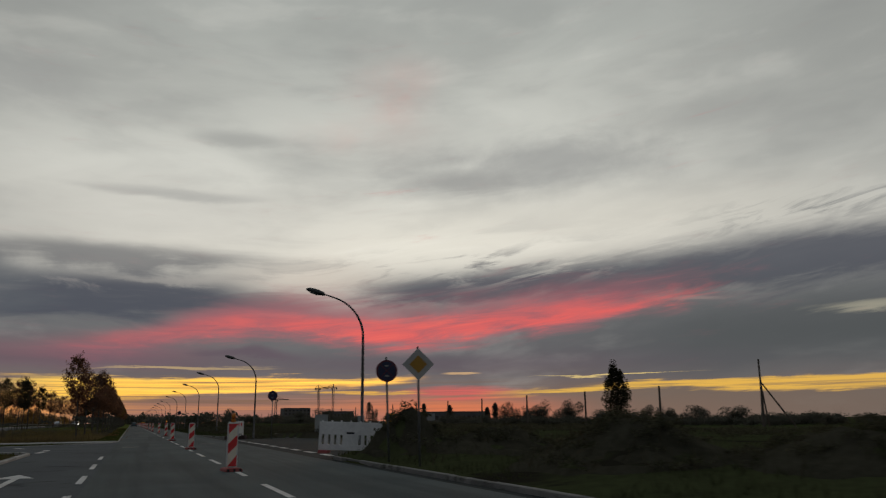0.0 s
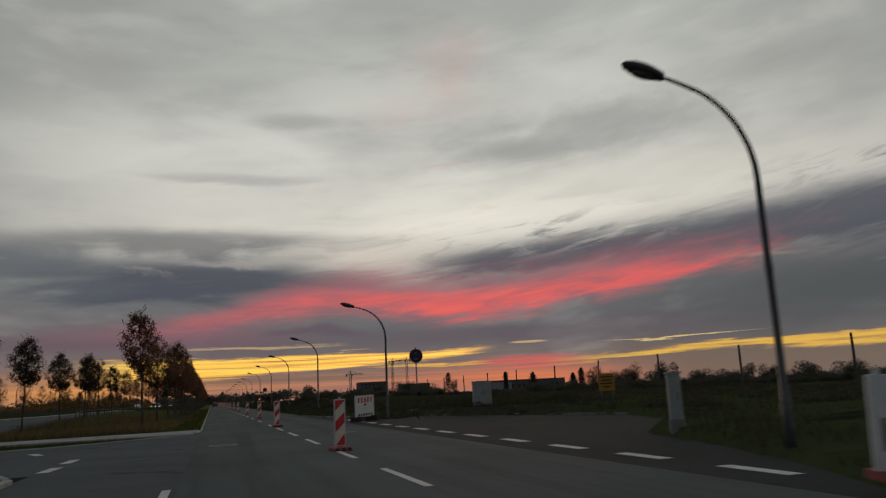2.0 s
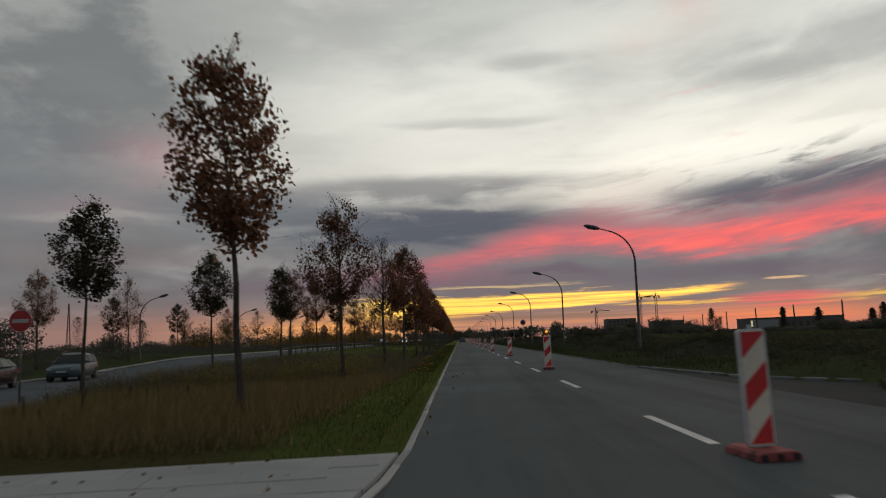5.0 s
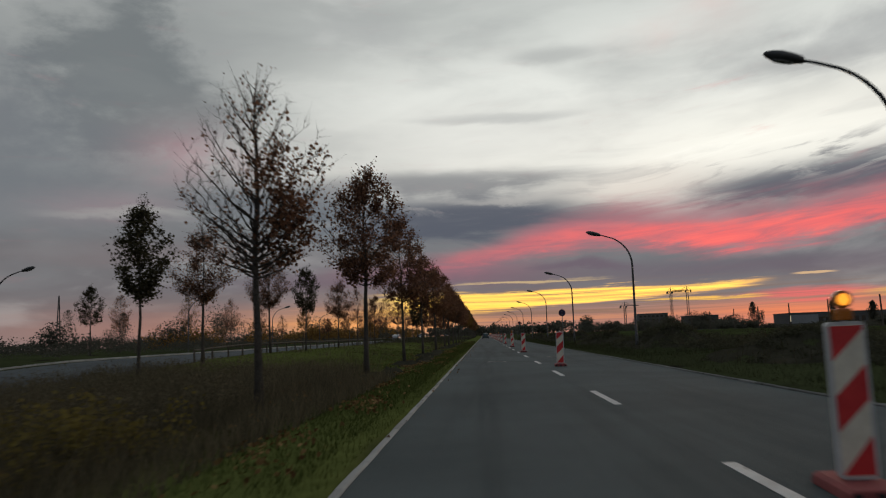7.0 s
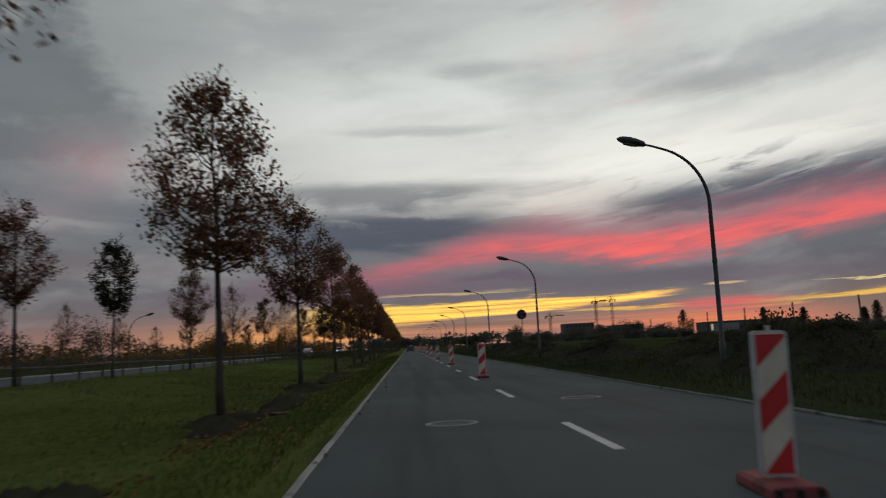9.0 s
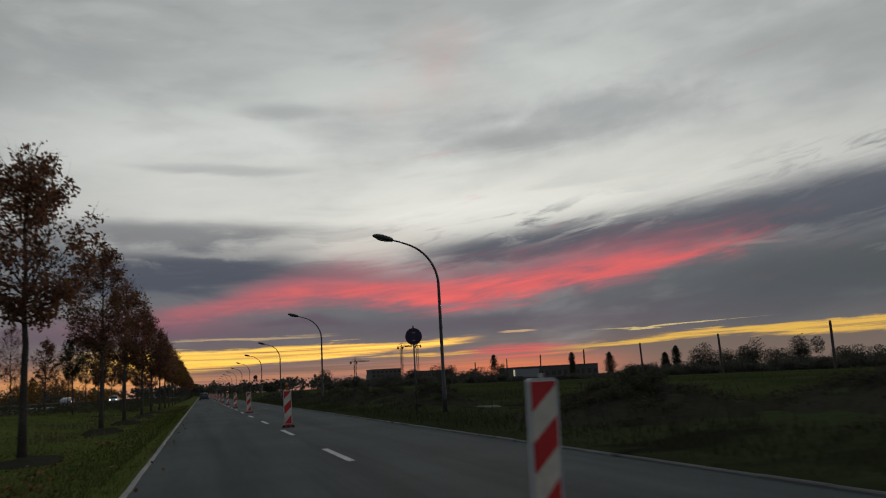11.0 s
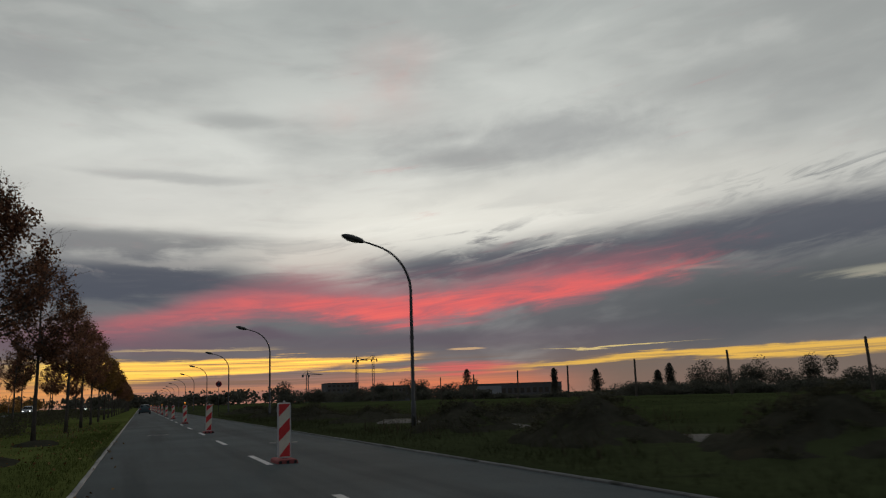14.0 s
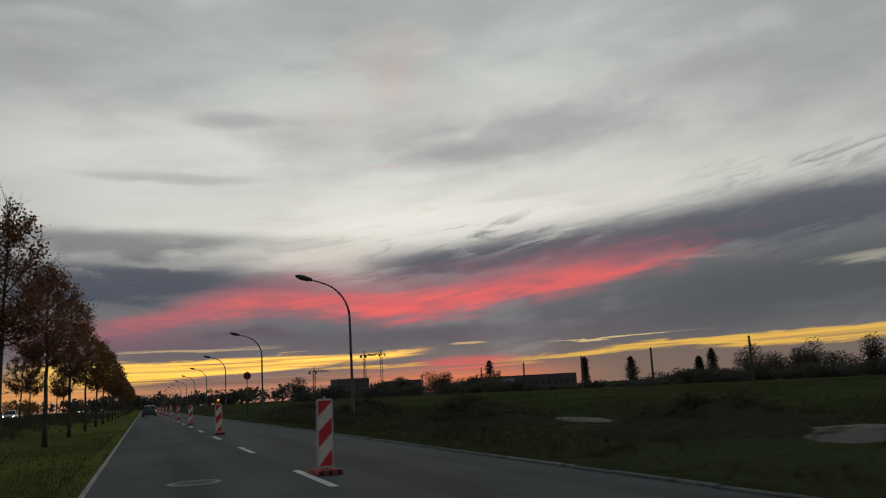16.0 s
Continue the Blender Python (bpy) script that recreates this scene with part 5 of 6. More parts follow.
blades(g, 12000, lambda q: (-3.2 - q.random() * 3.0, 76 + q.random() * 22), 0.15, 0.5, 0.009, r, dense, 0.35)
for _ in range(430):
    x, y = -4.8 - r.random() * 9.0, 75 + r.random() * 28
    clump(g, Vector((x, y, surface(x, y) - 0.03)), 0.55, 0.65, r.uniform(0.45, 0.95), 120, 0.05, r)
olive = Geo()
for _ in range(150):
    x, y = -4.4 - r.random() ** 1.4 * 6.0, 74.5 + r.random() * 9
    clump(olive, Vector((x, y, surface(x, y) - 0.03)), 0.45, 0.5, r.uniform(0.5, 0.95), 130, 0.055, r)
stuff("yellowing_weeds", olive, OLIVE_WEED, "bushy yellowing weeds among the withered ones", "weeds")
stuff("withered_weeds", g, GREY_WEED, "tall withered grey-brown weeds growing in the median", "weeds")
g = Geo()
blades(g, 16000, lambda q: (6.3 + q.random() * 12, 4 + q.random() * 210), 0.2, 0.6, 0.016, r, lambda x, y: not in_bay(x, y) and off_sand(x, y) and patch_of(x, y, 0.22, 0.12, 12.0), 0.35)
stuff("verge_weeds", g, DARK_WEED, "dark withered weeds on the verge beside the kerb", "weeds")
g = Geo()
for _ in range(160):
    x, y = -3.8 - r.random() * 7, 61 + r.random() * 34
    z = surface(x, y)
    for _ in range(6):
        leaf_quads(g, Vector((x + r.gauss(0, 0.12), y + r.gauss(0, 0.12), z + r.uniform(0.1, 0.3))), 0.06, r)
for _ in range(1900):
    x = -4.3 + r.gauss(0, 1.7)
    y = r.choice(NEAR_ROW)[0] + r.gauss(0, 3.0)
    if x < -1.85:
        leaf_quads(g, Vector((x, y, surface(x, y) + 0.05)), 0.07, r)
for _ in range(34):
    cx, cy = -2.3 - r.random() ** 1.4 * 2.2, 80 + r.random() * 62
    for _ in range(34):
        x, y = cx + r.gauss(0, 0.2), cy + r.gauss(0, 0.7)
        if x < -1.8:
            leaf_quads(g, Vector((x, y, surface(x, y) + r.uniform(0.04, 0.1))), 0.065, r)
for _ in range(70):
    x = -2.4 - r.random() * 9
    leaf_quads(g, Vector((x, 56.2 + 0.14 * (x + 2.6) + r.random() * 2.8, 0.062)), 0.045, r)
for _ in range(90):
    y = r.uniform(60, 180)
    leaf_quads(g, Vector((-1.62 + abs(r.gauss(0, 0.22)), y, 0.02)), 0.07, r)
stuff("leaf_litter", g, LITTER, "fallen brown and yellow leaves scattered below the trees", "fallen leaves")

g = Geo()
for _ in range(22):
    x, y = -9.6 + r.uniform(-2.4, 2.6), 66 + r.uniform(-2.5, 5)
    z, h = surface(x, y), r.uniform(0.35, 0.6)
    g.tube([(x, y, z - 0.03), (x + r.uniform(-0.04, 0.04), y, z + h)], [0.012, 0.022], 5)
stuff("seed_stalks", g, DARK_WEED, "dark upright dead seed stalks beside the far carriageway", "weeds")
g = Geo()
for _ in range(520):
    x, y = 8.2 + r.random() ** 1.4 * 24, 63 + r.random() * 190
    if in_bay(x, y) or in_bay(x - 1.2, y) or y > 125 or x > 22 and r.random() < 0.6:
        continue
    tall = r.uniform(0.3, 0.85) * (1.0 if y < 118 else 0.6)
    wide = r.uniform(0.6, 1.5)
    clump(g, Vector((x, y, surface(x, y) - 0.05)), wide, wide * 1.3, tall, 260, 0.085, r)
for _ in range(420):
    x, y = 12 + r.random() ** 1.2 * 40, 66 + r.random() * 52
    wide = r.uniform(0.7, 1.6)
    clump(g, Vector((x, y, surface(x, y) - 0.05)), wide, wide * 1.2, r.uniform(0.25, 0.6), 130, 0.1, r)
for _ in range(120):
    x, y = 14.5 + r.random() ** 1.3 * 30, 24 + r.random() * 45
    if in_bay(x - 1.0, y):
        continue
    wide = r.uniform(0.8, 1.8)
    clump(g, Vector((x, y, surface(x, y) - 0.05)), wide, wide, r.uniform(0.2, 0.5), 200, 0.09, r)
for mx, my, sx, sy, h in MOUNDS:
    for _ in range(int(18 * sx * sy * h)):
        x, y = mx + r.gauss(0, 0.5) * sx, my + r.gauss(0, 0.5) * sy
        if x > 6.2 and not in_bay(x, y):
            clump(g, Vector((x, y, surface(x, y) - 0.04)), 0.4, 0.45, r.uniform(0.12, 0.4), 70, 0.07, r)
for _ in range(50):
    x, y = 8.2 + r.gauss(0, 0.8), 63.6 + r.gauss(0, 1.3)
    if x > 6.4:
        clump(g, Vector((x, y, -0.02)), 0.5, 0.6, r.uniform(0.12, 0.35), 60, 0.09, r)
for _ in range(330):
    x, y = -6.0 - r.random() * 8.0, 172 + r.random() * 170
    wide = r.uniform(0.6, 1.4)
    clump(g, Vector((x, y, surface(x, y) - 0.05)), wide, wide * 1.4, r.uniform(0.3, 0.85), 110, 0.1, r)
stuff("verge_scrub", g, SCRUB, "dark low scrub and brambles along the verge", "bushes")

# bare earth rings and heaps at the trees
r = random.Random(5)
for y in [q[0] for q in NEAR_ROW[3:11]]:
    g = Geo()
    ring = 14
    g.v.append((0, 0, 0.20))
    for rad, zz in ((0.55, 0.16), (1.0, 0.02), (1.25, -0.08)):
        g.v += [(rad * math.cos(6.2832 * k / ring) * 0.8 * r.uniform(0.85, 1.15), rad * math.sin(6.2832 * k / ring) * 1.5 * r.uniform(0.85, 1.15), zz + r.uniform(-0.03, 0.04)) for k in range(ring)]
    g.f = [(0, 1 + k, 1 + (k + 1) % ring) for k in range(ring)]
    for b in (0, 1):
        g.f += [(1 + b * ring + k, 1 + (b + 1) * ring + k, 1 + (b + 1) * ring + (k + 1) % ring, 1 + b * ring + (k + 1) % ring) for k in range(ring)]
    ob = setting("earth_mound", g, EARTH, "low heap of dark bare earth round a tree's foot", "earth", smooth=True)
    ob.matrix_world = pose(-4.15, y, surface(-4.15, y) - 0.02)

for mx, my, sx, sy in ((-3.6, 114.6, 0.55, 2.5), (-3.9, 109.4, 0.5, 1.3), (-3.7, 120.6, 0.6, 1.5), (-3.7, 126.5, 0.6, 2.2), (-3.9, 102.6, 0.5, 1.3)):
    g = Geo()
    rings, n = 6, 24
    for a in range(rings + 1):
        for b in range(n):
            q = a / rings * (1 + 0.22 * noise.noise((math.cos(b * 0.2618) * 2, math.sin(b * 0.2618) * 2, my)))
            px, py = mx + sx * q * math.cos(6.2832 * b / n), my + sy * q * math.sin(6.2832 * b / n)
            g.v.append((px, py, surface(px, py) + 0.24 * (1 - q * q) - 0.03 + 0.22 * noise.noise((px * 5, py * 5, 2.0)) * (1 - 0.7 * q)))
    for a in range(rings):
        for b in range(n):
            g.f.append((a * n + b, a * n + (b + 1) % n, (a + 1) * n + (b + 1) % n, (a + 1) * n + b))
    setting("soil_heap", g, EARTH, "long low heap of dark dug soil on the lawn", "earth", smooth=True)

for mx, my, sx, sy, h in MOUNDS:
    g = Geo()
    rings, n = 9, 30
    for a in range(rings + 1):
        for b in range(n):
            q = 1.5 * a / rings * (1 + 0.12 * noise.noise((b * 0.9, mx, my)) if a == rings else 1)
            px, py = mx + sx * q * math.cos(6.2832 * b / n), my + sy * q * math.sin(6.2832 * b / n)
            px = max(px, 5.7)
            lump = 0.20 * h * noise.noise((px * 2.0, py * 2.0, 1.0)) + 0.09 * noise.noise((px * 5, py * 5, 3.0))
            g.v.append((px, py, surface(px, py) + (0.05 + lump if a < rings else -0.08)))
    for a in range(rings):
        for b in range(n):
            g.f.append((a * n + b, a * n + (b + 1) % n, (a + 1) * n + (b + 1) % n, (a + 1) * n + b))
    if not in_bay(mx, my):
        setting("earth_heap", g, EARTH, "heap of dark dug earth and turf on the verge", "earth", smooth=True)

g = Geo()
for a in range(7):
    for b in range(26):
        q = a / 6 * (1 + 0.25 * noise.noise((math.cos(b * 0.2417) * 2, math.sin(b * 0.2417) * 2, 3.0)))
        px, py = 7.9 + 1.7 * q * math.cos(6.2832 * b / 26), 63.6 + 2.7 * q * math.sin(6.2832 * b / 26)
        g.v.append((px, py, 0.16 * (1 - q * q) - 0.012 + 0.04 * noise.noise((px * 3, py * 3, 0.0)) * (1 - q)))
for a in range(6):
    for b in range(26):
        g.f.append((a * 26 + b, a * 26 + (b + 1) % 26, (a + 1) * 26 + (b + 1) % 26, (a + 1) * 26 + b))
setting("spilt_earth", g, EARTH, "dark earth spilt over the asphalt by the kerb", "earth", smooth=True)

# a pale branch lying in the grass
g = Geo()
g.tube([(-0.6, 0, 0.03), (-0.2, 0.03, 0.06), (0.25, 0, 0.05), (0.6, 0.09, 0.03)], [0.035, 0.05, 0.045, 0.02], 8)
g.tube([(0.1, 0.01, 0.05), (0.32, -0.14, 0.07)], [0.025, 0.01], 6)
ob = tagged(new("branch", g.mesh("branch", SAND, smooth=True)), "pale broken branch lying on the grass of the median", "branch")
ob.matrix_world = pose(-3.3, 111.6, surface(-3.3, 111.6), 0, 0, 8) @ Matrix.Scale(0.75, 4)

# pale puddled sand on the verge
r = random.Random(8)
for x, y, rx, ry in SANDS:
    g = Geo()
    n = 26
    level = min(surface(x, y), 0.34) + 0.02 if y > 130 else None     # laid level between the heaps
    g.v.append((x, y, level + 0.07 if level else surface(x, y) + 0.035))
    for f in (0.5, 1.0):
        for k in range(n):
            q = f * (0.95 + 0.45 * noise.noise((math.cos(6.2832 * k / n) * 2.2, math.sin(6.2832 * k / n) * 2.2, x + y)) + r.uniform(-0.1, 0.1))
            px, py = x + rx * q * math.cos(6.2832 * k / n), y + ry * q * math.sin(6.2832 * k / n)
            g.v.append((px, py, (level + 0.055 if f < 1 else min(level - 0.07, surface(px, py) - 0.03)) if level else surface(px, py) + (0.03 if f < 1 else -0.02)))
    g.f = [(0, 1 + k, 1 + (k + 1) % n) for k in range(n)] + [(1 + k, 1 + n + k, 1 + n + (k + 1) % n, 1 + (k + 1) % n) for k in range(n)]
    setting("sand_patch", g, SAND, "pale wet sand patch on the disturbed verge", "sand", smooth=True)


# ---- cars ----
def loft(rings):
    """Skin over rings of equal point count, closed at both ends."""
    g, n = Geo(), len(rings[0])
    for ring in rings:
        g.v += ring
    for i in range(len(rings) - 1):
        for j in range(n):
            g.f.append((i * n + j, i * n + (j + 1) % n, (i + 1) * n + (j + 1) % n, (i + 1) * n + j))
    g.f += [tuple(reversed(range(n))), tuple((len(rings) - 1) * n + j for j in range(n))]
    return g


def car(at, paint, label, lit, estate):
    """A five-door car, nose to -y: skinned body and cabin, panes, wheels in dark arches, lights, mirrors."""
    ob = thing("car", label, "car", "cars on the far carriageway", at)
    L = 4.45 if estate else 4.0
    n0, tail, h = -L / 2, L / 2, 1.43 if estate else 1.50

    def ring(y, low, top, w):
        half = [(0.0, low), (w * 0.86, low), (w * 0.97, low + 0.10), (w, low + 0.26), (w * 0.99, (low + top) / 2 + 0.12), (w * 0.95, top - 0.07), (w * 0.84, top), (0.0, top + 0.03)]
        return [(x, y, z) for x, z in half] + [(-x, y, z) for x, z in half[-2:0:-1]]

    stations = [(n0, 0.34, 0.56, 0.56), (n0 + 0.05, 0.28, 0.64, 0.68), (n0 + 0.16, 0.24, 0.71, 0.79), (n0 + 0.40, 0.21, 0.78, 0.86), (n0 + 0.75, 0.20, 0.85, 0.885), (n0 + 1.15, 0.20, 0.92, 0.89),
                (0.0, 0.20, 0.96, 0.89), (tail - 1.0, 0.20, 0.99, 0.89), (tail - 0.45, 0.22, 1.00, 0.87), (tail - 0.15, 0.26, 0.97, 0.80), (tail - 0.03, 0.32, 0.90, 0.72), (tail, 0.40, 0.82, 0.66)]
    part("body", loft([ring(*q) for q in stations]), paint, ob, smooth=True)
    back = tail - 0.92 if estate else tail - 0.50
    line = [(n0 + 1.00, 0.90, 0.78), (n0 + 1.35, 1.13, 0.735), (n0 + 1.75, 1.36, 0.66), (n0 + 2.10, h - 0.02, 0.61), (0.2, h, 0.61), (back - 0.25, h - 0.05, 0.60), (back, h - 0.12, 0.61), (tail - 0.28, 1.16, 0.68), (tail - 0.10, 0.96, 0.74)]
    part("cabin", loft([[(0.82 if z > 0.93 else 0.78, y, 0.86), (w + 0.03, y, z - 0.05), (w - 0.06, y, z), (0, y, z + 0.025), (-w + 0.06, y, z), (-w - 0.03, y, z - 0.05), (-0.82 if z > 0.93 else -0.78, y, 0.86)] for y, z, w in line]), paint, ob, smooth=True)

    def pane(name, corners, label_of):
        """Dark glass, 1.5 cm thick, standing a little proud of the cabin."""
        g = Geo()
        c = [Vector(q) for q in corners]
        out = (c[1] - c[0]).cross(c[2] - c[0]).normalized() * 0.016
        g.v = [tuple(q + out) for q in c] + [tuple(q - out) for q in c]
        k = len(c)
        g.f = [tuple(range(k)), tuple(range(2 * k - 1, k - 1, -1))] + [(j, k + j, k + (j + 1) % k, (j + 1) % k) for j in range(k)]
        part(name, g, CAR_GLASS, ob, label_of)

    pane("windscreen", [(-0.70, n0 + 1.08, 0.975), (0.70, n0 + 1.08, 0.975), (0.66, n0 + 1.36, 1.165), (0.575, n0 + 1.75, 1.395), (-0.575, n0 + 1.75, 1.395), (-0.66, n0 + 1.36, 1.165)], "dark windscreen")
    pane("rear_window", [(0.62, tail - 0.21, 1.07), (-0.62, tail - 0.21, 1.07), (-0.53, back - 0.0, h - 0.12), (0.53, back - 0.0, h - 0.12)], "dark rear window")
    for s in (-1, 1):
        for y0, y1, y2, y3 in ((n0 + 1.42, 0.02, 0.02, n0 + 1.98), (0.12, tail - 0.95, back - 0.42, 0.12), (tail - 0.88, tail - 0.42, back - 0.06, back - 0.34)):
            up = h - 0.10
            q = [(s * 0.815, y0, 0.99), (s * 0.815, y1, 1.0), (s * 0.665, y2, up), (s * 0.665, y3, up - 0.01)]
            pane("side_window", q if s > 0 else q[::-1], "dark side window")
        m = loft([[(s * x, n0 + 1.42 + dy, z) for dy, z in ((-0.05, 0.98), (0.03, 0.97), (0.05, 1.04), (0.02, 1.10), (-0.04, 1.08))] for x in (0.80, 0.90, 1.0)])
        part("mirror", m, paint, ob, bevel=0.015)
        trim = Geo()
        trim.box(s * 0.885 - 0.012, s * 0.885 + 0.012, n0 + 1.3, tail - 1.2, 0.24, 0.31)
        part("sill", trim, BLACK_RUBBER, ob, "dark sill")
        for yy in (n0 + 0.82, tail - 0.80):
            arch = Geo()
            arch.tube([(s * 0.70, yy, 0.33), (s * 0.893, yy, 0.33)], 0.375, 20)
            part("wheel_arch", arch, BLACK_RUBBER, ob, "dark wheel arch")
            t = Geo()
            t.tube([(s * 0.70, yy, 0.31), (s * 0.91, yy, 0.31)], 0.31, 20)
            wheel = part("wheel", t, BLACK_RUBBER, ob, "black tyre", bevel=0.02)
            rm = Geo()
            for q in range(7):
                m4 = Matrix.Translation((0, yy, 0.31)) @ Matrix.Rotation(q * 0.8976, 4, "X")
                rm.box(s * 0.915 - 0.012, s * 0.915 + 0.012, -0.03, 0.03, 0.03, 0.215, m4)
            rm.tube([(s * 0.895, yy, 0.31), (s * 0.925, yy, 0.31)], 0.065, 10)
            part("rim", rm, STEEL, wheel, "alloy rim")
        hl = loft([[(s * x, n0 + dy, z) for x, z in ((0.44, 0.60), (0.72, 0.62), (0.76, 0.72), (0.48, 0.685))] for dy in (0.035, 0.14, 0.22)])
        part("headlight", hl, HEADLIGHT_LIT if lit else HEADLIGHT, ob, "lit headlight" if lit else "clear headlight")
        tl = Geo()
        tl.box(s * 0.70 - 0.09, s * 0.70 + 0.09, tail - 0.16, tail + 0.004, 0.66, 0.90)
        part("tail_light", tl, TAIL, ob, "red tail light", bevel=0.012)
    gr = Geo()
    gr.box(-0.42, 0.42, n0 - 0.012, n0 + 0.06, 0.36, 0.47)
    part("grille", gr, BLACK_RUBBER, ob, "black grille", bevel=0.01)
    pl = Geo()
    pl.box(-0.26, 0.26, n0 - 0.022, n0 - 0.008, 0.48, 0.57)
    part("number_plate", pl, SIGN_WHITE, ob, "plain pale plate")
    return ob


car(pose(-22.4, 85.6, left_rise(-22, 85.6), 0, 0, 11), CAR_DARK, "dark estate car waiting on the far carriageway", 0, True)
car(pose(-22.6, 94.2, left_rise(-22, 94.2), 0, 0, 10), CAR_GREY, "blue-grey hatchback standing on the far carriageway", 0, False)
car(pose(-18.3, 296, left_rise(-19, 300), 0, 0, 0), CAR_SILVER, "silver oncoming car with lit headlights far away", 1, False)
car(pose(-20.6, 318, left_rise(-19, 300), 0, 0, 0), CAR_DARK, "dark oncoming car with lit headlights far away", 1, True)
car(pose(-18.0, 430, left_rise(-19, 300), 0, 0, 0), CAR_DARK, "dark car with lit headlights near the vanishing point", 1, True)
car(pose(-20.5, 250, left_rise(-20.5, 250), 0, 0, 180), CAR_SILVER, "silver car parked along the far carriageway", 0, True)

car(pose(-0.1, 287, 0.0, 0, 0, 180), CAR_GREY, "blue-grey car driving ahead in the open lane", 0, False)

# ---- fence ----
fence = thing("fence", "low weathered wooden rail fence beside the far carriageway", "fence")
for k in range(48):
    y = 112 + 2.6 * k
    z = surface(-15.0, y)
    p = Geo()
    p.tube([(-15.0, y, z - 0.1), (-15.0, y, z + 0.66)], 0.055, 6)
    part("post", p, WOOD, fence)
for k in range(24):
    y0, y1 = 112 + 5.2 * k, min(112 + 5.2 * (k + 1), 234.2)
    for h in (0.62,):
        p = Geo()
        p.tube([(-15.0, y0, surface(-15.0, y0) + h), (-15.0, y1, surface(-15.0, y1) + h)], 0.05, 6)
        part("rail", p, WOOD, fence)

# ---- far things over the field ----
mast = thing("wooden_mast", "dark slim utility mast standing in the field", "utility pole", "masts across the field", pose(65, 87.95, surface(65, 88)))
p = Geo()
p.tube([(0, 0, -0.2), (0, 0, 5.2)], [0.17, 0.13], 8)
part("pole", p, WOOD, mast)
p = Geo()
p.tube([(0, 0, 5.2), (0, 0, 5.3)], [0.14, 0.05], 8)
part("cap", p, WOOD, mast)
for k in range(1, 20):
    copy_thing(mast, pose(65 + rnd.uniform(-0.4, 0.4), 87.95 + 19.25 * k, surface(65, 88 + 19.25 * k), rnd.uniform(-1.5, 1.5), rnd.uniform(-1.5, 1.5), 0))


brace = thing("braced_mast", "dark end mast propped by three slanting struts", "utility pole", at=pose(64, 68.5, surface(64, 68.5)))
p = Geo()
p.tube([(0, 0, -0.3), (0, 0, 7.4)], [0.14, 0.09], 8)
part("pole", p, WOOD, brace)
for dx, dy in ((-0.8, -0.6), (1.1, 0.4), (3.1, -1.6)):
    p = Geo()
    p.tube([(0, 0, 4.9), (dx, dy, -0.3)], [0.08, 0.10], 8)
    part("strut", p, WOOD, brace)


def crane(x, y, h, jib, turn):
    ob = thing("tower_crane", "dark lattice tower crane far over a building site", "crane", "tower cranes", pose(x, y, 0, 0, 0, turn))
    t = Geo()
    for sx, sy in ((-1, -1), (1, -1), (1, 1), (-1, 1)):
        t.tube([(sx, sy, -3.0), (sx, sy, h)], 0.22, 4)
    for k in range(int(h / 2.5)):
        s = 1 if k % 2 else -1
        t.tube([(-s, -1, 2.5 * k), (s, -1, 2.5 * k + 2.5)], 0.12, 4)
        t.tube([(-1, -s, 2.5 * k), (-1, s, 2.5 * k + 2.5)], 0.12, 4)
    part("tower", t, LAMP_PAINT, ob)
    b = Geo()
    b.tube([(-jib * 0.35, 0, h), (jib, 0, h)], 0.42, 4)
    b.tube([(0, 0, h + 1.6), (jib, 0, h + 0.2)], 0.18, 4)
    part("jib", b, LAMP_PAINT, ob)
    c = Geo()
    c.box(-jib * 0.35, -jib * 0.25, -0.9, 0.9, h - 2.4, h - 0.3)
    part("counterweight", c, FAR_WALL, ob)
    a = Geo()
    a.tube([(0, 0, h), (0, 0, h + 4.5)], [0.8, 0.2], 4)
    a.tube([(0, 0, h + 4.3), (-jib * 0.33, 0, h)], 0.12, 4)
    a.tube([(0, 0, h + 4.3), (jib * 0.6, 0, h + 0.5)], 0.12, 4)
    part("apex", a, LAMP_PAINT, ob)
    k = Geo()
    k.box(0.9, 2.4, -0.9, 0.9, h - 2.2, h - 0.2)
    part("cab", k, FAR_WALL, ob)


crane(205, 925, 40, 14, 20)
crane(224, 930, 41, 13, 160)
crane(158, 945, 27, 16, 5)


def building(name, label, x0, x1, y0, y1, h, wall, rows, cols, lit):
    ob = thing(name, label, "building", at=pose((x0 + x1) / 2, y0, 0))
    w = (x1 - x0) / 2
    b = Geo()
    b.box(-w, w, 0, y1 - y0, -3.0, h)
    part("wall", b, wall, ob)
    rf = Geo()
    rf.box(-w - 0.3, w + 0.3, -0.3, y1 - y0 + 0.3, h, h + 0.35)
    part("roof", rf, FAR_WALL, ob)
    for i in range(rows):
        for j in range(cols):
            q = Geo()
            x = -w + (j + 0.5) * 2 * w / cols
            z = 1.2 + i * (h - 1) / rows
            q.box(x - 0.6 * w / cols, x + 0.6 * w / cols, -0.06, 0.02, z, z + 0.5 * (h - 1) / rows)
            part("window", q, WINDOW_LIT if (i, j) in lit else WINDOW_DARK, ob)
    return ob


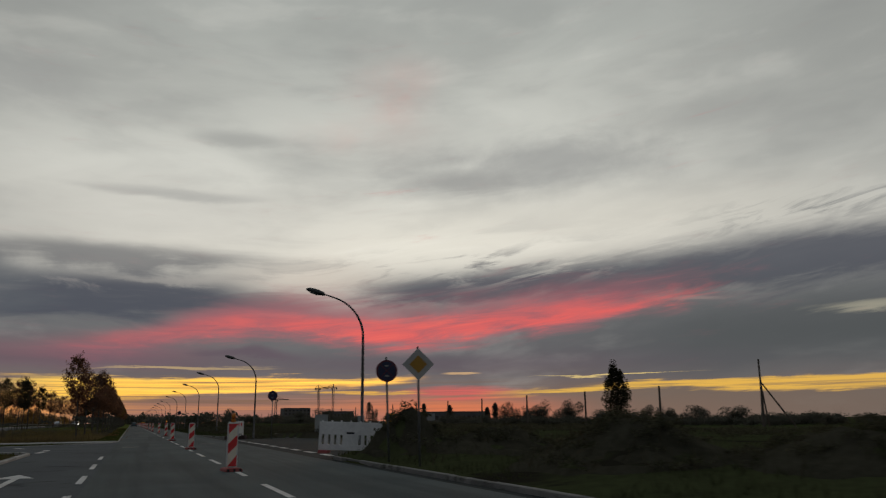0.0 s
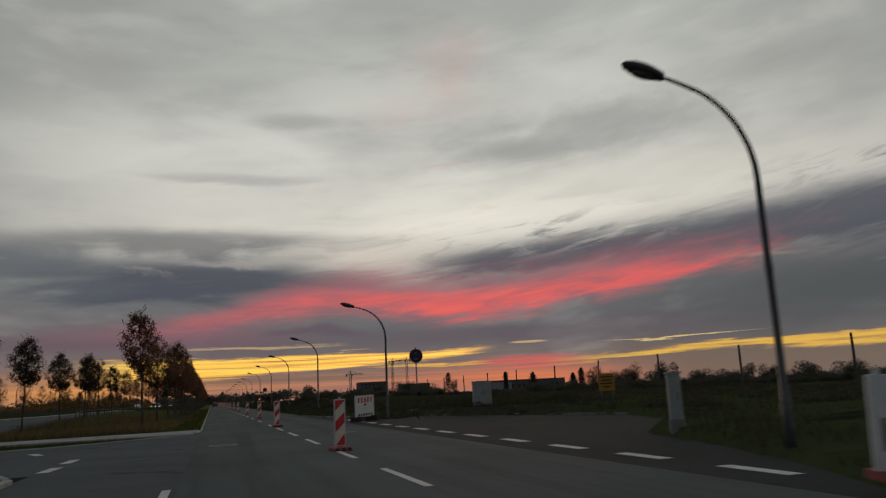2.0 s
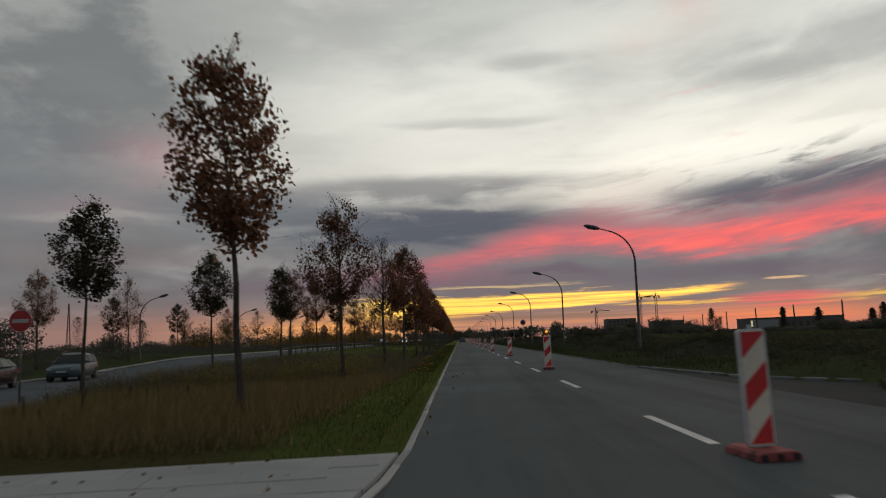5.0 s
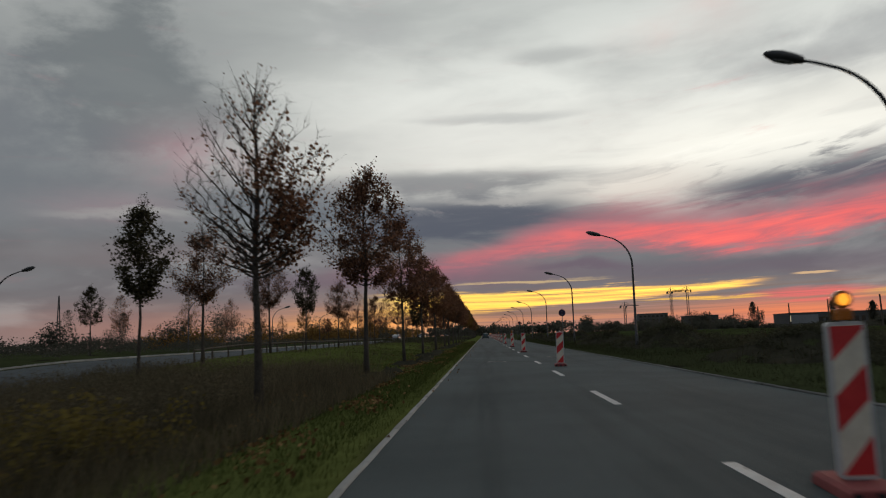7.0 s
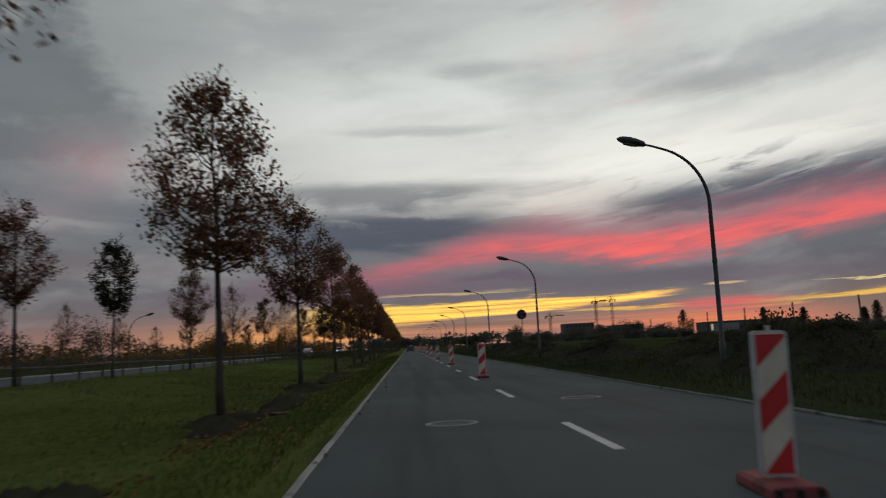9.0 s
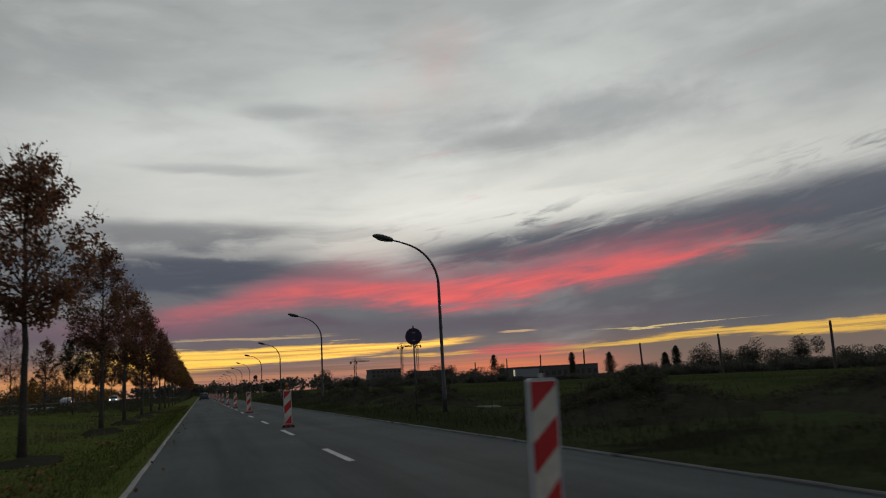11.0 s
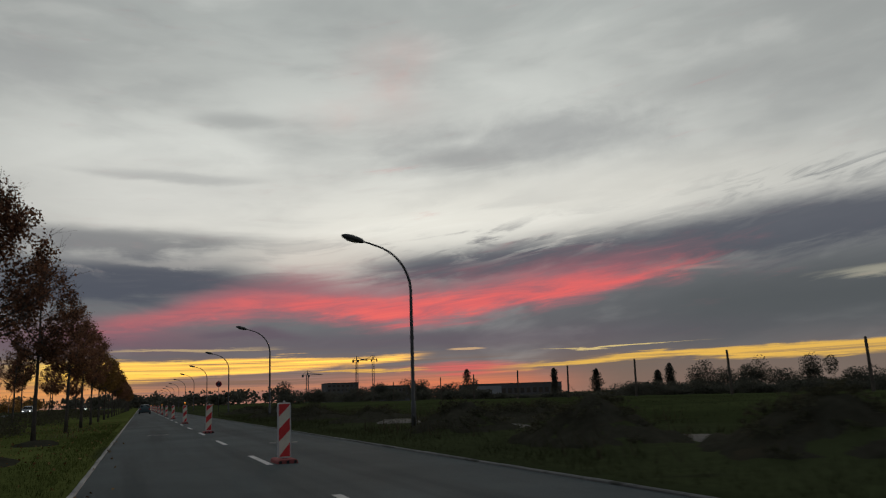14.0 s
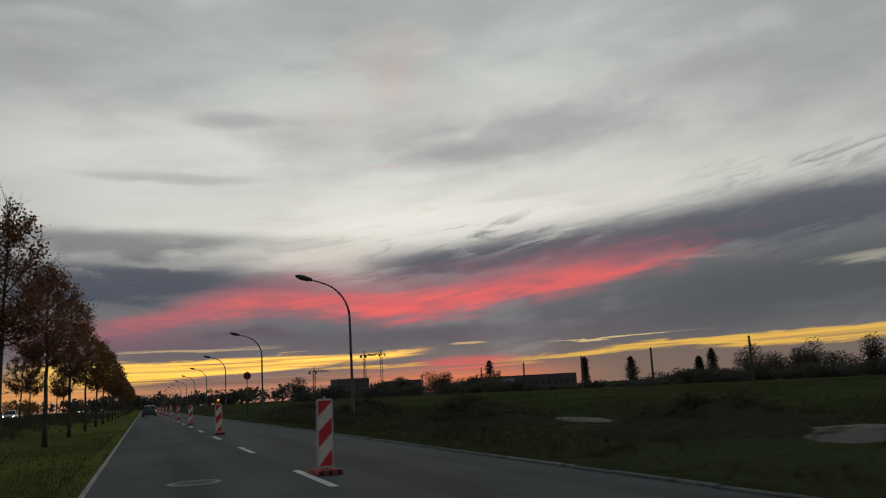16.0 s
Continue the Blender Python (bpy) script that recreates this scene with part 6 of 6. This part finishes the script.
hall = building("industrial_hall", "long low dark industrial hall at the field's end", 269, 355, 770, 806, 9.6, FAR_WALL, 1, 14, ())
door = Geo()
door.box(-41.0, -17.5, -0.12, 0.05, 0.5, 8.0)
part("pale_front", door, PALE_WALL, hall, "pale metal front")
door = Geo()
door.box(-42.9, -41.3, -0.16, 0.05, 2.0, 7.5)
part("lit_door", door, WINDOW_LIT, hall, "lit doorway")
building("tower_block", "grey unfinished block far behind the trees", 128, 152, 720, 740, 13, FAR_WALL, 4, 7, ())
building("tower_block", "low dark block beside the building site far away", 170, 196, 730, 750, 10, FAR_WALL, 2, 8, ())
ob = thing("lattice_mast", "slender dark lattice mast far behind the hedges", "mast", at=pose(-124, 292, 0))
p = Geo()
for q in (-1, 1):
    p.tube([(q * 0.9, 0, 0), (q * 0.12, 0, 17)], 0.09, 5)
    p.tube([(0, q * 0.9, 0), (0, q * 0.12, 17)], 0.09, 5)
part("legs", p, LAMP_PAINT, ob)
for k in range(7):
    p = Geo()
    w0, w1 = 0.9 - 0.11 * k, 0.9 - 0.11 * (k + 1)
    p.tube([(-w0, 0, 2.4 * k), (w1, 0, 2.4 * k + 2.4)], 0.05, 4)
    part("strut", p, LAMP_PAINT, ob)

# ---- kerbs and paving, stone by stone ----


def stones(name, label, path, wide, top, mt, lip=0.12):
    """A kerb of separate stones along a path of points, all on a few shared meshes."""
    base = thing(name, label, "kerb", kind="structure")
    shared = {}
    for (ax, ay), (bx, by) in zip(path[:-1], path[1:]):
        n = max(1, round(math.hypot(bx - ax, by - ay)))
        ln = math.hypot(bx - ax, by - ay) / n
        key = round(ln, 2)
        if key not in shared:
            g = Geo()
            g.prism([(-wide / 2, -0.25), (wide / 2, -0.25), (wide / 2, top - 0.025), (wide / 2 - 0.03, top), (-wide / 2 + 0.015, top), (-wide / 2, top - 0.015)], -key / 2 + 0.006, key / 2 - 0.006)
            shared[key] = g.mesh("kerbstone", mt)
        ang = math.degrees(math.atan2(by - ay, bx - ax)) - 90
        for k in range(n):
            f = (k + 0.5) / n
            o = new("kerbstone", shared[key])
            o.parent = base
            x, y = ax + (bx - ax) * f, ay + (by - ay) * f
            o.matrix_local = pose(x + rnd.uniform(-0.006, 0.006), y, rnd.uniform(-0.006, 0.004) + (left_rise(x, y) if x < -12 else 0), 0, rnd.uniform(-1.2, 1.2), ang + rnd.uniform(-0.3, 0.3))
    return base


def long_kerb(name, x, y0, y1, wide, top, mt, label):
    g = Geo()
    g.box(x - wide / 2, x + wide / 2, y0, y1, -0.25, top)
    setting(name, g, mt, label, "kerb")


stones("kerb_left", "pale concrete kerb stones along the median's edge", [(-1.61, 300), (-1.61, 60.0), (-1.70, 58.0), (-1.90, 56.2), (-2.2, 55.0), (-2.7, 54.4), (-3.6, 53.6), (-6.5, 50.9), (-10.5, 49.6), (-12.4, 49.0)], 0.10, 0.024, CONCRETE)
long_kerb("kerb_left_far", -1.61, 300.1, 900, 0.13, 0.05, CONCRETE, "pale concrete kerb running on along the median")
stones("kerb_right", "weathered concrete kerb stones along the verge", [(5.14, 78), (5.14, 300)], 0.09, 0.04, OLD_KERB)
stones("kerb_corner", "weathered kerb stones before the side road", [(5.46, 2), (5.46, 26.4)], 0.15, 0.10, OLD_KERB)
stones("kerb_bay", "weathered kerb stones round the far side of the bay", [(15.0, 49.0), (13.4, 54.9), (11.2, 60.6), (9.0, 65.4), (7.2, 68.2), (6.1, 70.5), (5.2, 78.0)], 0.15, 0.06, OLD_KERB)
stones("kerb_turning", "pale kerb stones along the turning lane's grass strip", [(-4.62, 2), (-4.62, 36.6), (-5.0, 37.6), (-6.0, 38.1), (-15, 38.2)], 0.15, 0.09, CONCRETE)
stones("kerb_far", "pale kerb stones along the far carriageway's outer edge", [(-25.0, 60)] + [(-25.0, 66 + 6 * k) for k in range(34)], 0.18, 0.12, CONCRETE)
tile = Geo()
tile.box(-0.399, 0.399, -0.2955, 0.2955, 0.0, 0.052)
tile_mesh = tile.mesh("slab", SLAB, bevel=0.004)
for i in range(12):
    for j in range(6):
        o = new("slab", tile_mesh)
        o.parent = strip
        o.matrix_local = pose(-2.62 - i * 0.8 + (0.4 if j % 2 else 0), 56.05 + j * 0.595 - 0.14 * i * 0.8, rnd.uniform(-0.002, 0.002), rnd.uniform(-0.12, 0.12), rnd.uniform(-0.12, 0.12), 7.5 + rnd.uniform(-0.15, 0.15))
